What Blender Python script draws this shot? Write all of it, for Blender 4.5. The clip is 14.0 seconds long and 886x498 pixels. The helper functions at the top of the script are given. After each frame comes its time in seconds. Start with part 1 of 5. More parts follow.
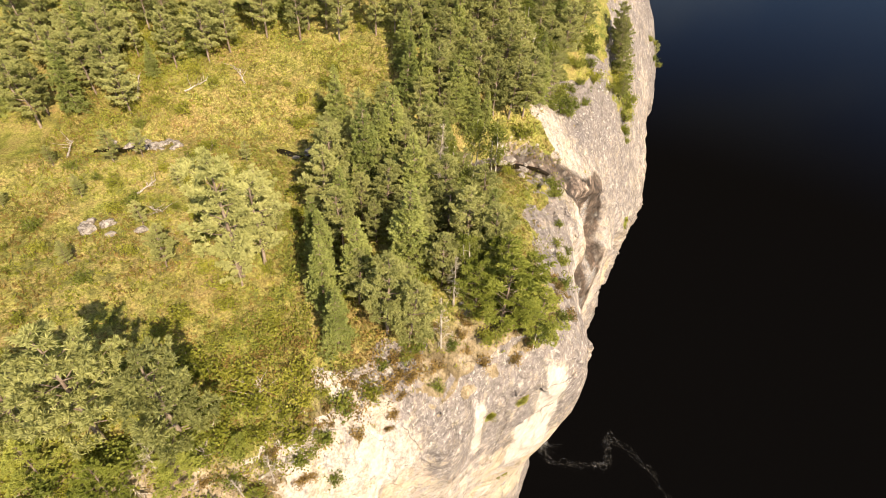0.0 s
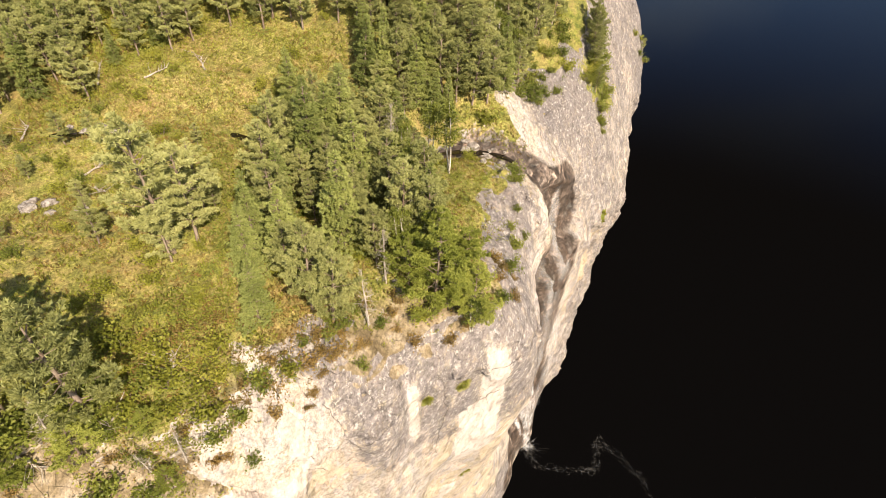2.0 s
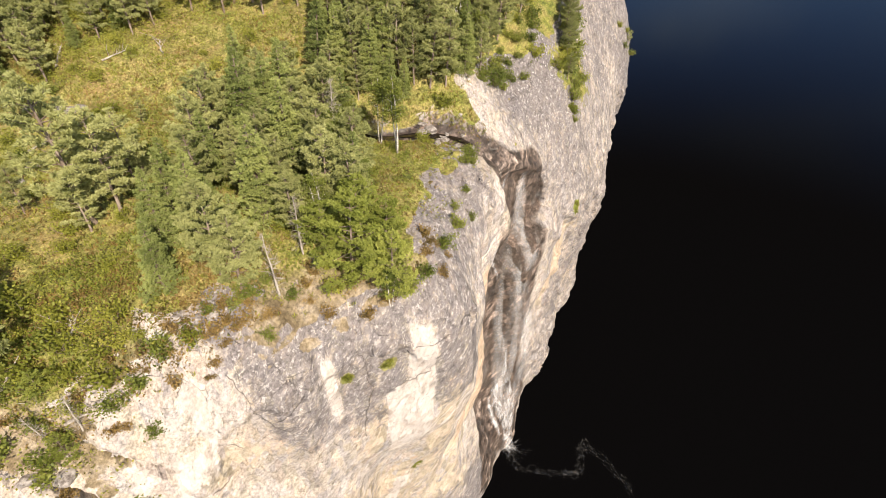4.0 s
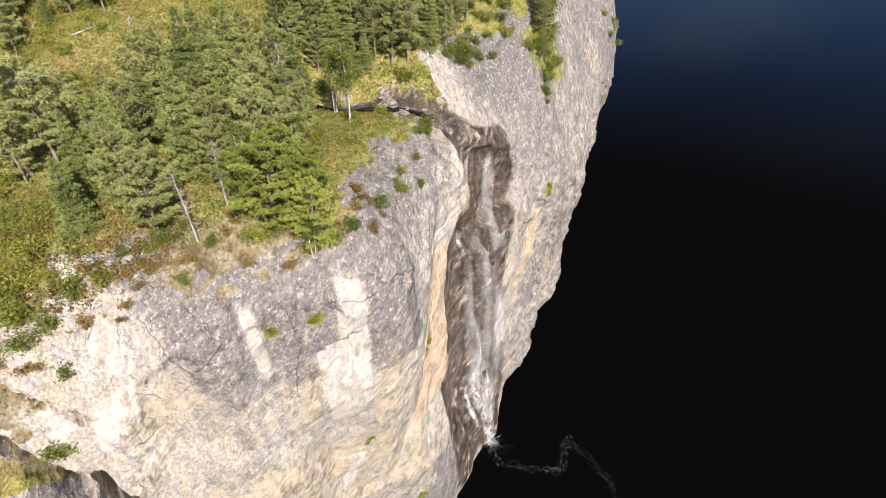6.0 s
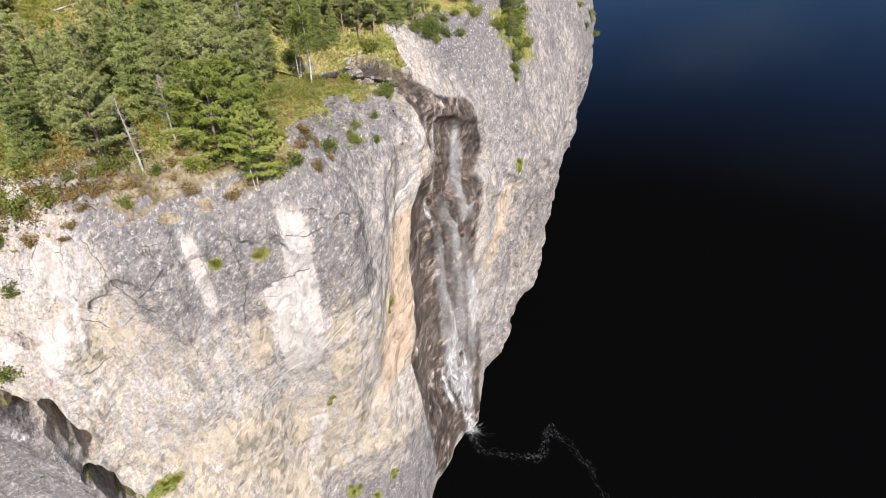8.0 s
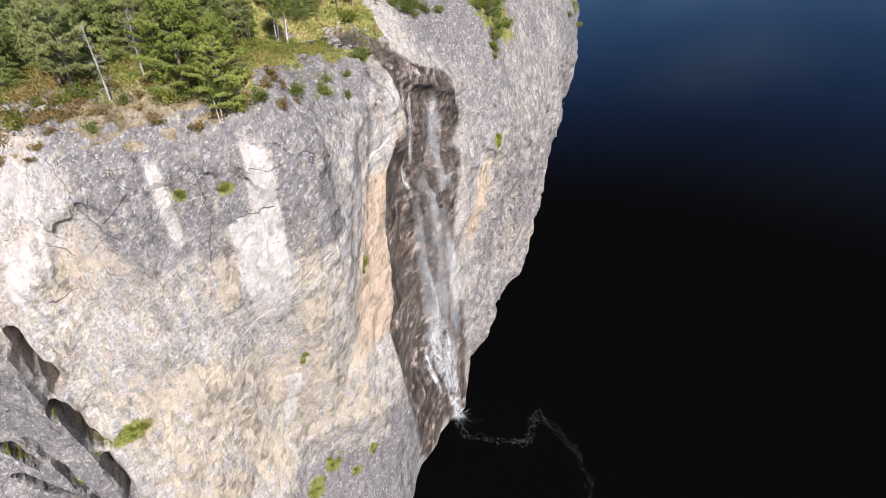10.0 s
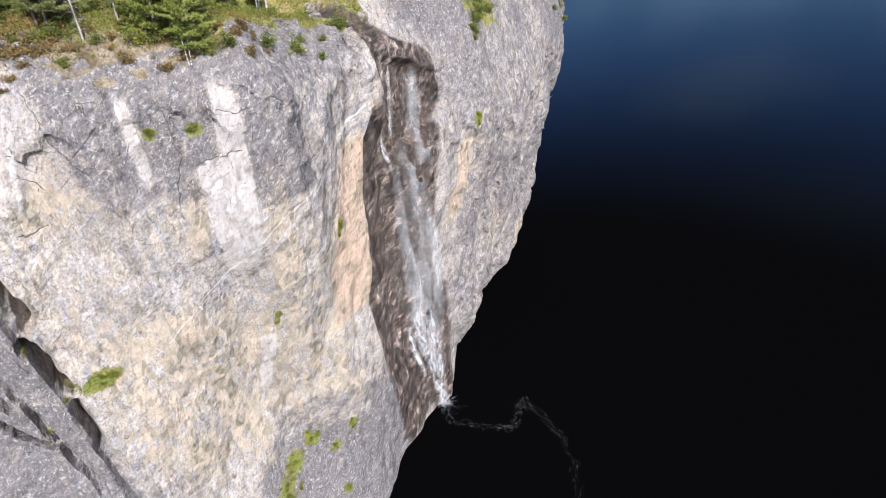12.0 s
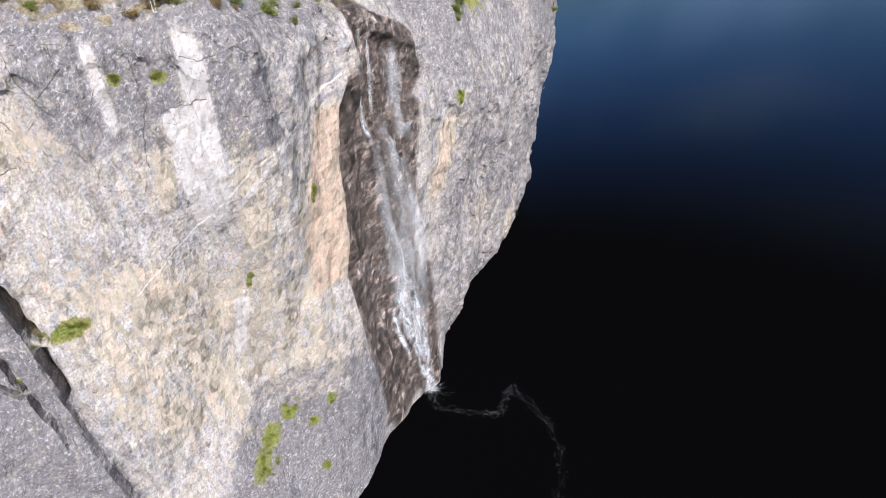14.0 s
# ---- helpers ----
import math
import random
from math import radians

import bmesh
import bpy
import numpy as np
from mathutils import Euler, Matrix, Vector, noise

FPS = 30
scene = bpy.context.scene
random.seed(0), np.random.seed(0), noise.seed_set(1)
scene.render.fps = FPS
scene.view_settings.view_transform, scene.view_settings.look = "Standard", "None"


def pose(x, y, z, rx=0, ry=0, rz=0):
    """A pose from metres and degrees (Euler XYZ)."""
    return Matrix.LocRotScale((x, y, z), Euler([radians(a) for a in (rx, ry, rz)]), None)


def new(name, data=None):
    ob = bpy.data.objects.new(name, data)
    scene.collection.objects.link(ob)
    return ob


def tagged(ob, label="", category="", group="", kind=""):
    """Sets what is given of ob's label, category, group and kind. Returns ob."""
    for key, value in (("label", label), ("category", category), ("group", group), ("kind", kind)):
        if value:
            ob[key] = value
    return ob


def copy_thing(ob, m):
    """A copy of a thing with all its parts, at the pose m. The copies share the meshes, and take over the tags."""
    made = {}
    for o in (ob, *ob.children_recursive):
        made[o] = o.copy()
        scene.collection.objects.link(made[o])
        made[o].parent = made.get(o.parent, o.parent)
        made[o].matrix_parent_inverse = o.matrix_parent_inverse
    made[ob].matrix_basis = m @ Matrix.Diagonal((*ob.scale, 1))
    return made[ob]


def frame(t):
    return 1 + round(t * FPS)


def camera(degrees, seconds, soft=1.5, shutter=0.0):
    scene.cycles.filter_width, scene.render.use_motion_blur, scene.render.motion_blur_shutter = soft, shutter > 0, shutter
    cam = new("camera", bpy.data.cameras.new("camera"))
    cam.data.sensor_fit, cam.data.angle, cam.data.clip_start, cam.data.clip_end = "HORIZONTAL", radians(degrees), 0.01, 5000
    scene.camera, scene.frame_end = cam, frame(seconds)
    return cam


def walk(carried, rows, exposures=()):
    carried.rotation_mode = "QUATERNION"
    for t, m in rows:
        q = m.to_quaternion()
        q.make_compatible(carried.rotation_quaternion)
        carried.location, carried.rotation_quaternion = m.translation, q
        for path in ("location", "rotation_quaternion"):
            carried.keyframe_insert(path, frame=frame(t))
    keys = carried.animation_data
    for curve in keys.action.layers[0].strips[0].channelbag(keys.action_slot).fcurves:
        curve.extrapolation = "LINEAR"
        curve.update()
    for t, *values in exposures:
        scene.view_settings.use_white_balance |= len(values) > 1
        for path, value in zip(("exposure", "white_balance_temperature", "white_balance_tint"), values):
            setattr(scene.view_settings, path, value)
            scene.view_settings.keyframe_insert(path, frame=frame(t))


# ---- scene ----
cam = camera(89.1, 14.0, soft=0.7)
# seconds, x, y, z, yaw, pitch, roll of the drone's camera
ROWS = [
    (0.0, 0.00, 0.00, 70.18, -0.00, -42.63, -3.14),
    (0.5, 0.97, -0.18, 69.67, 0.49, -42.29, -3.42),
    (1.0, 2.02, -0.36, 69.09, 1.05, -41.92, -3.67),
    (1.5, 3.09, -0.54, 68.49, 1.60, -41.55, -3.94),
    (2.0, 4.25, -0.75, 67.93, 1.92, -41.20, -4.29),
    (2.5, 5.45, -0.95, 67.32, 2.30, -40.91, -4.63),
    (3.0, 6.68, -1.16, 66.74, 2.80, -40.53, -4.87),
    (5.5, 12.81, -2.16, 63.40, 6.41, -39.14, -5.91),
    (6.0, 13.85, -2.84, 62.56, 6.63, -38.54, -6.05),
    (6.5, 14.82, -3.56, 61.72, 6.71, -37.97, -6.20),
    (7.0, 15.70, -4.38, 60.81, 6.62, -37.30, -6.43),
    (7.5, 16.62, -5.19, 59.93, 7.09, -36.80, -6.44),
    (8.0, 17.45, -6.00, 58.99, 7.32, -36.24, -6.44),
    (10.5, 20.46, -9.89, 54.09, 7.67, -33.35, -6.55),
    (11.0, 21.05, -10.67, 53.10, 7.71, -32.71, -6.56),
    (11.5, 21.75, -11.34, 52.15, 7.80, -32.18, -6.65),
    (12.0, 22.43, -11.95, 51.19, 8.02, -31.67, -6.59),
    (12.5, 23.19, -12.51, 50.23, 8.26, -31.14, -6.71),
    (13.0, 23.99, -13.02, 49.23, 8.65, -30.62, -6.75),
    (13.5, 24.80, -13.47, 48.21, 9.08, -30.09, -6.87),
    (14.0, 25.69, -13.92, 47.18, 9.49, -29.63, -6.94),
]


def eye_pose(x, y, z, yaw, pitch, roll):
    return pose(x, y, z, 0, 0, yaw) @ pose(0, 0, 0, 90 + pitch) @ pose(0, 0, 0, 0, 0, roll)


EXPOSURES = [(0.0, 0.94, 9000, 13), (3.0, 0.78, 8000, 13), (6.5, 0.60, 6700, 11), (11.0, 0.50, 6050, 12), (14.0, 0.50, 5850, 12)]
walk(cam, [(t, eye_pose(*p)) for t, *p in ROWS], EXPOSURES)

# ---------------------------------------------------------------- light
SUN_AZ, SUN_EL = 145.0, 37.0   # degrees clockwise from +y, and above the horizon
world = bpy.data.worlds.new("sky")
scene.world = world
world.use_nodes = True
wt = world.node_tree
sky = wt.nodes.new("ShaderNodeTexSky")
sky.sky_type = "NISHITA"
sky.sun_disc = False
sky.sun_elevation = radians(SUN_EL)
sky.sun_rotation = radians(SUN_AZ)
sky.air_density, sky.dust_density, sky.ozone_density = 1.0, 0.6, 2.0
wt.nodes["Background"].inputs["Strength"].default_value = 0.09
# thin broken clouds over the blue
coord = wt.nodes.new("ShaderNodeTexCoord")
cmap = wt.nodes.new("ShaderNodeMapping")
cmap.inputs["Scale"].default_value = (2.2, 2.2, 5.0)
cnoise = wt.nodes.new("ShaderNodeTexNoise")
cnoise.inputs["Scale"].default_value, cnoise.inputs["Detail"].default_value = 1.6, 5.0
cramp = wt.nodes.new("ShaderNodeMapRange")
cramp.inputs[1].default_value, cramp.inputs[2].default_value, cramp.inputs[4].default_value = 0.50, 0.72, 0.85
grey = wt.nodes.new("ShaderNodeRGBToBW")
lift = wt.nodes.new("ShaderNodeMath")
lift.operation, lift.inputs[1].default_value = "MULTIPLY", 1.9
cmix = wt.nodes.new("ShaderNodeMix")
cmix.data_type = "RGBA"
for a, b in ((coord.outputs["Generated"], cmap.inputs[0]), (cmap.outputs[0], cnoise.inputs[0]), (cnoise.outputs["Fac"], cramp.inputs[0]), (sky.outputs[0], grey.inputs[0]), (grey.outputs[0], lift.inputs[0]),
             (cramp.outputs[0], cmix.inputs[0]), (sky.outputs[0], cmix.inputs[6]), (lift.outputs[0], cmix.inputs[7]), (cmix.outputs[2], wt.nodes["Background"].inputs["Color"])):
    wt.links.new(a, b)
sun_data = bpy.data.lights.new("sun", "SUN")
sun_data.energy, sun_data.angle, sun_data.color = 4.3, radians(0.53), (1.0, 0.94, 0.85)
sun = new("sun", sun_data)
sd = Vector((math.sin(radians(SUN_AZ)) * math.cos(radians(SUN_EL)), math.cos(radians(SUN_AZ)) * math.cos(radians(SUN_EL)), math.sin(radians(SUN_EL))))
sun.matrix_world = Matrix.Translation((0, 0, 200)) @ sd.to_track_quat("Z", "Y").to_matrix().to_4x4()

# ---------------------------------------------------------------- numeric noise and the ground's shape


def hash3(i, j, k, seed):
    n = (i * 374761393 + j * 668265263 + k * 1274126177 + seed * 974634777) & 0xFFFFFFFF
    n = ((n ^ (n >> 13)) * 1274126177) & 0xFFFFFFFF
    n = (n ^ (n >> 16)) & 0xFFFFFF
    return n.astype(np.float32) / np.float32(0xFFFFFF) * 2 - 1


def vnoise(x, y, z, seed=0):
    """Smooth value noise, -1 to 1."""
    xi, yi, zi = np.floor(x).astype(np.int64), np.floor(y).astype(np.int64), np.floor(z).astype(np.int64)
    fx, fy, fz = (x - xi).astype(np.float32), (y - yi).astype(np.float32), (z - zi).astype(np.float32)
    fx, fy, fz = (f * f * (3 - 2 * f) for f in (fx, fy, fz))
    out = 0
    for dx in (0, 1):
        for dy in (0, 1):
            for dz in (0, 1):
                w = (fx if dx else 1 - fx) * (fy if dy else 1 - fy) * (fz if dz else 1 - fz)
                out = out + w * hash3(xi + dx, yi + dy, zi + dz, seed)
    return out


def fbm(x, y, z, octaves=4, seed=0, ridged=False):
    total, amp = 0, 1.0
    for o in range(octaves):
        n = vnoise(x * 2 ** o, y * 2 ** o, z * 2 ** o, seed + o * 7)
        total = total + amp * ((1 - 2 * np.abs(n)) if ridged else n)
        amp *= 0.5
    return total


def facets(x, y, z, seed=0):
    """Blocky rock: each cell of a jittered lattice is a flat tilted facet."""
    xi, yi, zi = np.floor(x - 0.5).astype(np.int64), np.floor(y - 0.5).astype(np.int64), np.floor(z - 0.5).astype(np.int64)
    best = np.full(x.shape, 1e9, np.float32)
    val = np.zeros(x.shape, np.float32)
    for dx in (0, 1):
        for dy in (0, 1):
            for dz in (0, 1):
                ci, cj, ck = xi + dx, yi + dy, zi + dz
                px, py, pz = ci + 0.5 + 0.32 * hash3(ci, cj, ck, seed), cj + 0.5 + 0.32 * hash3(ci, cj, ck, seed + 1), ck + 0.5 + 0.32 * hash3(ci, cj, ck, seed + 2)
                ex, ey, ez = x - px, y - py, z - pz
                d = ex * ex + ey * ey + ez * ez
                v = hash3(ci, cj, ck, seed + 3) + 0.9 * (ex * hash3(ci, cj, ck, seed + 4) + ez * hash3(ci, cj, ck, seed + 5))
                m = d < best
                best = np.where(m, d, best)
                val = np.where(m, v, val)
    return val


def planes(u, v, seed=0):
    """Angular rock: flat triangles meeting in creases, -1 to 1, without steps."""
    w = 0.15 * vnoise(u * 0.6, v * 0.6, u * 0 + 0.5, seed + 9)
    u, v = u + w, v - w
    i, j = np.floor(u).astype(np.int64), np.floor(v).astype(np.int64)
    fu, fv = (u - i).astype(np.float32), (v - j).astype(np.float32)
    z0 = i * 0
    p, q, r, s = hash3(i, j, z0, seed), hash3(i + 1, j, z0, seed), hash3(i, j + 1, z0, seed), hash3(i + 1, j + 1, z0, seed)
    return np.where(fu + fv < 1, p + fu * (q - p) + fv * (r - p), s + (1 - fu) * (r - s) + (1 - fv) * (q - s))


R2 = math.sqrt(0.5)


def to_ab(x, y):
    """Along the cliff (a) and out towards the lake (b)."""
    return (x + y) * R2, (x - y) * R2


def to_xy(a, b):
    return (a + b) * R2, (a - b) * R2


def smooth(x, lo, hi):
    t = np.clip((x - lo) / (hi - lo), 0, 1)
    return t * t * (3 - 2 * t)


def box(v, lo, hi, soft):
    return smooth(v, lo - soft, lo + soft) * (1 - smooth(v, hi - soft, hi + soft))


def bump(x, c, w):
    return np.exp(-((x - c) / w) ** 2)


RIM_A = [-160, -32, -12, -4, 0, 4, 7, 13, 15.8, 18, 21, 25, 29, 33, 38, 46, 53, 60, 68, 74, 80, 95, 400]
RIM_B = [-50, -25, -18, -13, -10.3, -9.2, -8.2, -6.5, -5.0, -4.7, -7.6, -10.4, -11.9, -12.6, -12.6, -12.5, -14.9, -19.2, -21.6, -24.6, -31.5, -41.5, -400]
MID_A = [-60, -32, -12, 0, 6, 11, 16, 20, 24, 26, 28, 32, 38, 46, 52, 58, 74, 81, 95, 400]
MID_B = [-24, -21, -14, -10, -9.8, -11, -9.8, -9.6, -10.6, -11.4, -13.5, -12.9, -12.6, -16.4, -17.6, -20.8, -31.4, -37.8, -49, -430]
FOOT_A = [-60, -32, -12, 0, 6, 11, 16.6, 19, 23, 26, 30, 34, 40, 46, 52, 60, 68, 74, 81, 95, 400]
FOOT_B = [-22, -17, -9, -5.5, -5.5, -5.8, -6.2, -7.5, -10.7, -11.5, -13.4, -12.8, -20.6, -25.0, -29.8, -33.8, -38, -41.4, -43.5, -54.5, -430]
LAKE_Z = -3.0
# left edge of the wet chute, by height
CHUTE_Z, CHUTE_A = [8, 22.6, 27, 33, 39, 41], [23.6, 23.4, 24.4, 25.2, 26.8, 28.0]
# a and z of both ends, half width and depth
JOINTS = [(0.0, 39.6, 0.3, 34.4, 0.24, 4.0), (-0.6, 34.2, 0.0, 28.6, 0.25, 4.0), (-0.3, 28.4, -0.6, 23.2, 0.24, 1.6), (-5.2, 28.6, -2.9, 24.8, 0.25, 3.4), (-4.3, 31.4, -3.7, 28.4, 0.24, 2.6),
          (-0.8, 47.0, 1.7, 42.4, 0.24, 2.0), (-2.6, 44.8, -0.5, 38.6, 0.29, 4.2), (-3.0, 31.6, -2.0, 19.4, 0.24, 1.2)]


def curve(a, xs, ys):
    return np.interp(a, xs, ys) * 0.5 + 0.25 * (np.interp(a - 1.2, xs, ys) + np.interp(a + 1.2, xs, ys))


def wall_b(a, z):
    """How far out the cliff's face stands at a along it and the height z."""
    k1, k2 = smooth(z, LAKE_Z - 2, 13), smooth(z, 13, 44)
    b = curve(a, FOOT_A, FOOT_B) * (1 - k1) + curve(a, MID_A, MID_B) * (k1 - k2) + curve(a, RIM_A, RIM_B) * k2
    # alcove under the lip and the wet chute behind the fall
    low, high = 34.0 + 0.75 * np.maximum(a - 32, 0), 46.6 - 0.42 * (a - 31)
    b = b - 2.9 * smooth(a, 29.8, 31.4) * (1 - smooth(a, 38.2, 39.2)) * smooth(z, low, low + 1.6) * (1 - smooth(z, high - 2.2, high + 1.2))
    left = np.interp(z, CHUTE_Z, CHUTE_A)
    b = b - 1.7 * smooth(a - left, 0.0, 0.5) * (1 - smooth(a, 30.5, 33.5)) * smooth(z, 7, 14) * (1 - smooth(z, 37, 41.5))
    # undercut below the slanting ramp
    ramp = np.interp(a, [9, 11.7, 18, 24, 28], [29, 32, 37.6, 40, 41.2])
    b = b - 0.12 * box(a, 11, 26.5, 1.0) * smooth(ramp - z, 0.0, 0.5) * (1 - smooth(ramp - z, 5, 15))
    # joints that part the dark slabs from the pale wall
    for a0, z0, a1, z1, w, d in JOINTS:
        s = (z - z0) / (z1 - z0)
        b = b - d * np.exp(-((a - a0 - (a1 - a0) * s + 0.10 * np.sin(z * 1.7)) / w) ** 4) * smooth(s, -0.02, 0.04) * (1 - smooth(s, 0.9, 1.02))
    b = b + 1.0 * (1 - smooth(a - np.interp(z, [19, 28, 34, 41, 46], [-0.9, -0.5, -0.5, -0.2, -1.2]), -0.25, 0.05)) * (1 - smooth(z, 41, 45))
    return b


def stream_open(x):
    """1 where the stream shows between the grassy banks, 0 where it is grown over."""
    return np.maximum.reduce([bump(x, -24.2, 2.4), 0.9 * bump(x, -10.6, 2.6), smooth(x, -2.0, 2.0)])


def height(x, y):
    """The plateau's height, before the brow of the cliff rounds it off."""
    a, b = to_ab(x, y)
    c = np.maximum(curve(a, RIM_A, RIM_B) - b, 0)
    back = np.maximum(y - 33.0, 0)
    h = 51.3 - 0.065 * np.clip(x, -60, 20)
    h = h + 1.5 * smooth(y, 24, 31) * (1 - smooth(x, -4, 4))
    h = h + 0.40 * np.minimum(back, 14) + 0.22 * np.maximum(back - 14, 0)
    right = smooth(a, 30, 40)
    drop = (1 - right) * 4.3 * np.exp(-c / 2.6) + right * (4.0 * np.exp(-c / 12.0) + 9.5 * np.exp(-c / 5.0))
    drop = drop + 8.0 * bump(a, 0.0, 3.6) * np.exp(-c / 2.2)
    drop = drop + smooth(a, 38, 50) * (1 - smooth(a, 70, 80)) * 6.0 * np.exp(-(c / 7.0) ** 2) - 1.6 * bump(a, 35, 3) * np.exp(-c / 6)
    h = h - drop - 2.2 * bump(a, 21, 4.5) * np.exp(-c / 7)
    # stream bed
    sy = 31.5 + 1.2 * np.sin(x * 0.25) + 1.5 * smooth(x, -5, 6)
    bed = bump(y, sy, 1.6) * (1 - smooth(x, 11, 13)) * (0.2 + 0.8 * stream_open(x))
    h = h - 0.9 * bed - 1.9 * smooth(x, -8, 8) * bump(y, sy, 6.0)
    h = h + 0.9 * fbm(x * 0.07, y * 0.07, x * 0 + 3.3, 3, 11) + 0.22 * fbm(x * 0.35, y * 0.35, x * 0 + 1.3, 3, 5)
    return h


STEP = 0.25


def surface_nets(f, origin, step):
    """Vertices and quads of the surface where f changes sign; f > 0 is rock."""
    s = f > 0
    nx, ny, nz = f.shape
    corner = [(i, j, k) for i in (0, 1) for j in (0, 1) for k in (0, 1)]
    n_in = np.zeros((nx - 1, ny - 1, nz - 1), np.int8)
    for i, j, k in corner:
        n_in += s[i:nx - 1 + i, j:ny - 1 + j, k:nz - 1 + k]
    cells = np.argwhere((n_in > 0) & (n_in < 8))
    ids = np.full((nx - 1, ny - 1, nz - 1), -1, np.int64)
    ids[tuple(cells.T)] = np.arange(len(cells))
    vals = {c: f[cells[:, 0] + c[0], cells[:, 1] + c[1], cells[:, 2] + c[2]] for c in corner}
    acc, cnt = np.zeros((len(cells), 3)), np.zeros(len(cells))
    for c in corner:
        for ax in range(3):
            if c[ax]:
                continue
            d = list(c)
            d[ax] = 1
            d = tuple(d)
            m = (vals[c] > 0) != (vals[d] > 0)
            t = np.where(m, vals[c] / np.where(m, vals[c] - vals[d], 1), 0)
            p = np.tile(np.array(c, float), (len(cells), 1))
            p[:, ax] += t
            acc += p * m[:, None]
            cnt += m
    verts = (cells + acc / cnt[:, None]) * step + np.array(origin)
    quads = []
    for ax in range(3):
        u, v = [(1, 2), (2, 0), (0, 1)][ax]
        lo, hi = [slice(None)] * 3, [slice(None)] * 3
        lo[ax], hi[ax] = slice(0, -1), slice(1, None)
        e = np.argwhere(s[tuple(lo)] != s[tuple(hi)])
        e = e[(e[:, u] > 0) & (e[:, v] > 0) & (e[:, u] < f.shape[u] - 1) & (e[:, v] < f.shape[v] - 1)]
        inside = s[tuple(e.T)]
        q = []
        for du, dv in ((-1, -1), (0, -1), (0, 0), (-1, 0)):
            g = e.copy()
            g[:, u] += du
            g[:, v] += dv
            q.append(ids[tuple(g.T)])
        q = np.stack(q, 1)
        q[~inside] = q[~inside][:, ::-1]
        quads.append(q)
    return verts, np.concatenate(quads)


def mesh_from(name, verts, faces, smooth_shade=True):
    me = bpy.data.meshes.new(name)
    verts, faces = np.asarray(verts, np.float32), np.asarray(faces, np.int32)
    me.vertices.add(len(verts))
    me.vertices.foreach_set("co", verts.ravel())
    n = faces.shape[1]
    me.loops.add(faces.size)
    me.loops.foreach_set("vertex_index", faces.ravel())
    me.polygons.add(len(faces))
    me.polygons.foreach_set("loop_start", np.arange(0, faces.size, n, dtype=np.int32))
    me.polygons.foreach_set("use_smooth", np.full(len(faces), smooth_shade))
    me.update(calc_edges=True)
    me.validate()
    return me

# ---------------------------------------------------------------- materials


# veins and cracks on the wall: along and up at both ends, half width
VEINS = [(6.3, 30.1, 9.9, 32.7, 0.10), (9.9, 32.7, 12.8, 34.7, 0.14), (12.8, 34.7, 16.5, 37.7, 0.17), (16.5, 37.7, 22.0, 39.7, 0.20), (22.0, 39.7, 27.8, 41.8, 0.22), (10.2, 33.2, 11.2, 30.4, 0.09)]
CRACKS = [(14.2, 45.3, 16.2, 45.0, 0.07), (12.7, 42.5, 15.0, 42.8, 0.06), (17.2, 45.5, 18.6, 45.2, 0.10), (11.8, 46.1, 11.7, 43.1, 0.045), (11.7, 43.1, 10.8, 41.0, 0.045), (10.8, 41.0, 10.3, 39.0, 0.04), (6.0, 48.0, 6.1, 45.2, 0.05),
          (6.1, 45.2, 6.8, 43.2, 0.05), (6.8, 43.2, 7.6, 39.0, 0.035), (4.2, 43.4, 4.7, 42.6, 0.09), (2.3, 40.4, 3.9, 40.5, 0.07), (6.6, 44.2, 8.3, 45.6, 0.05)]


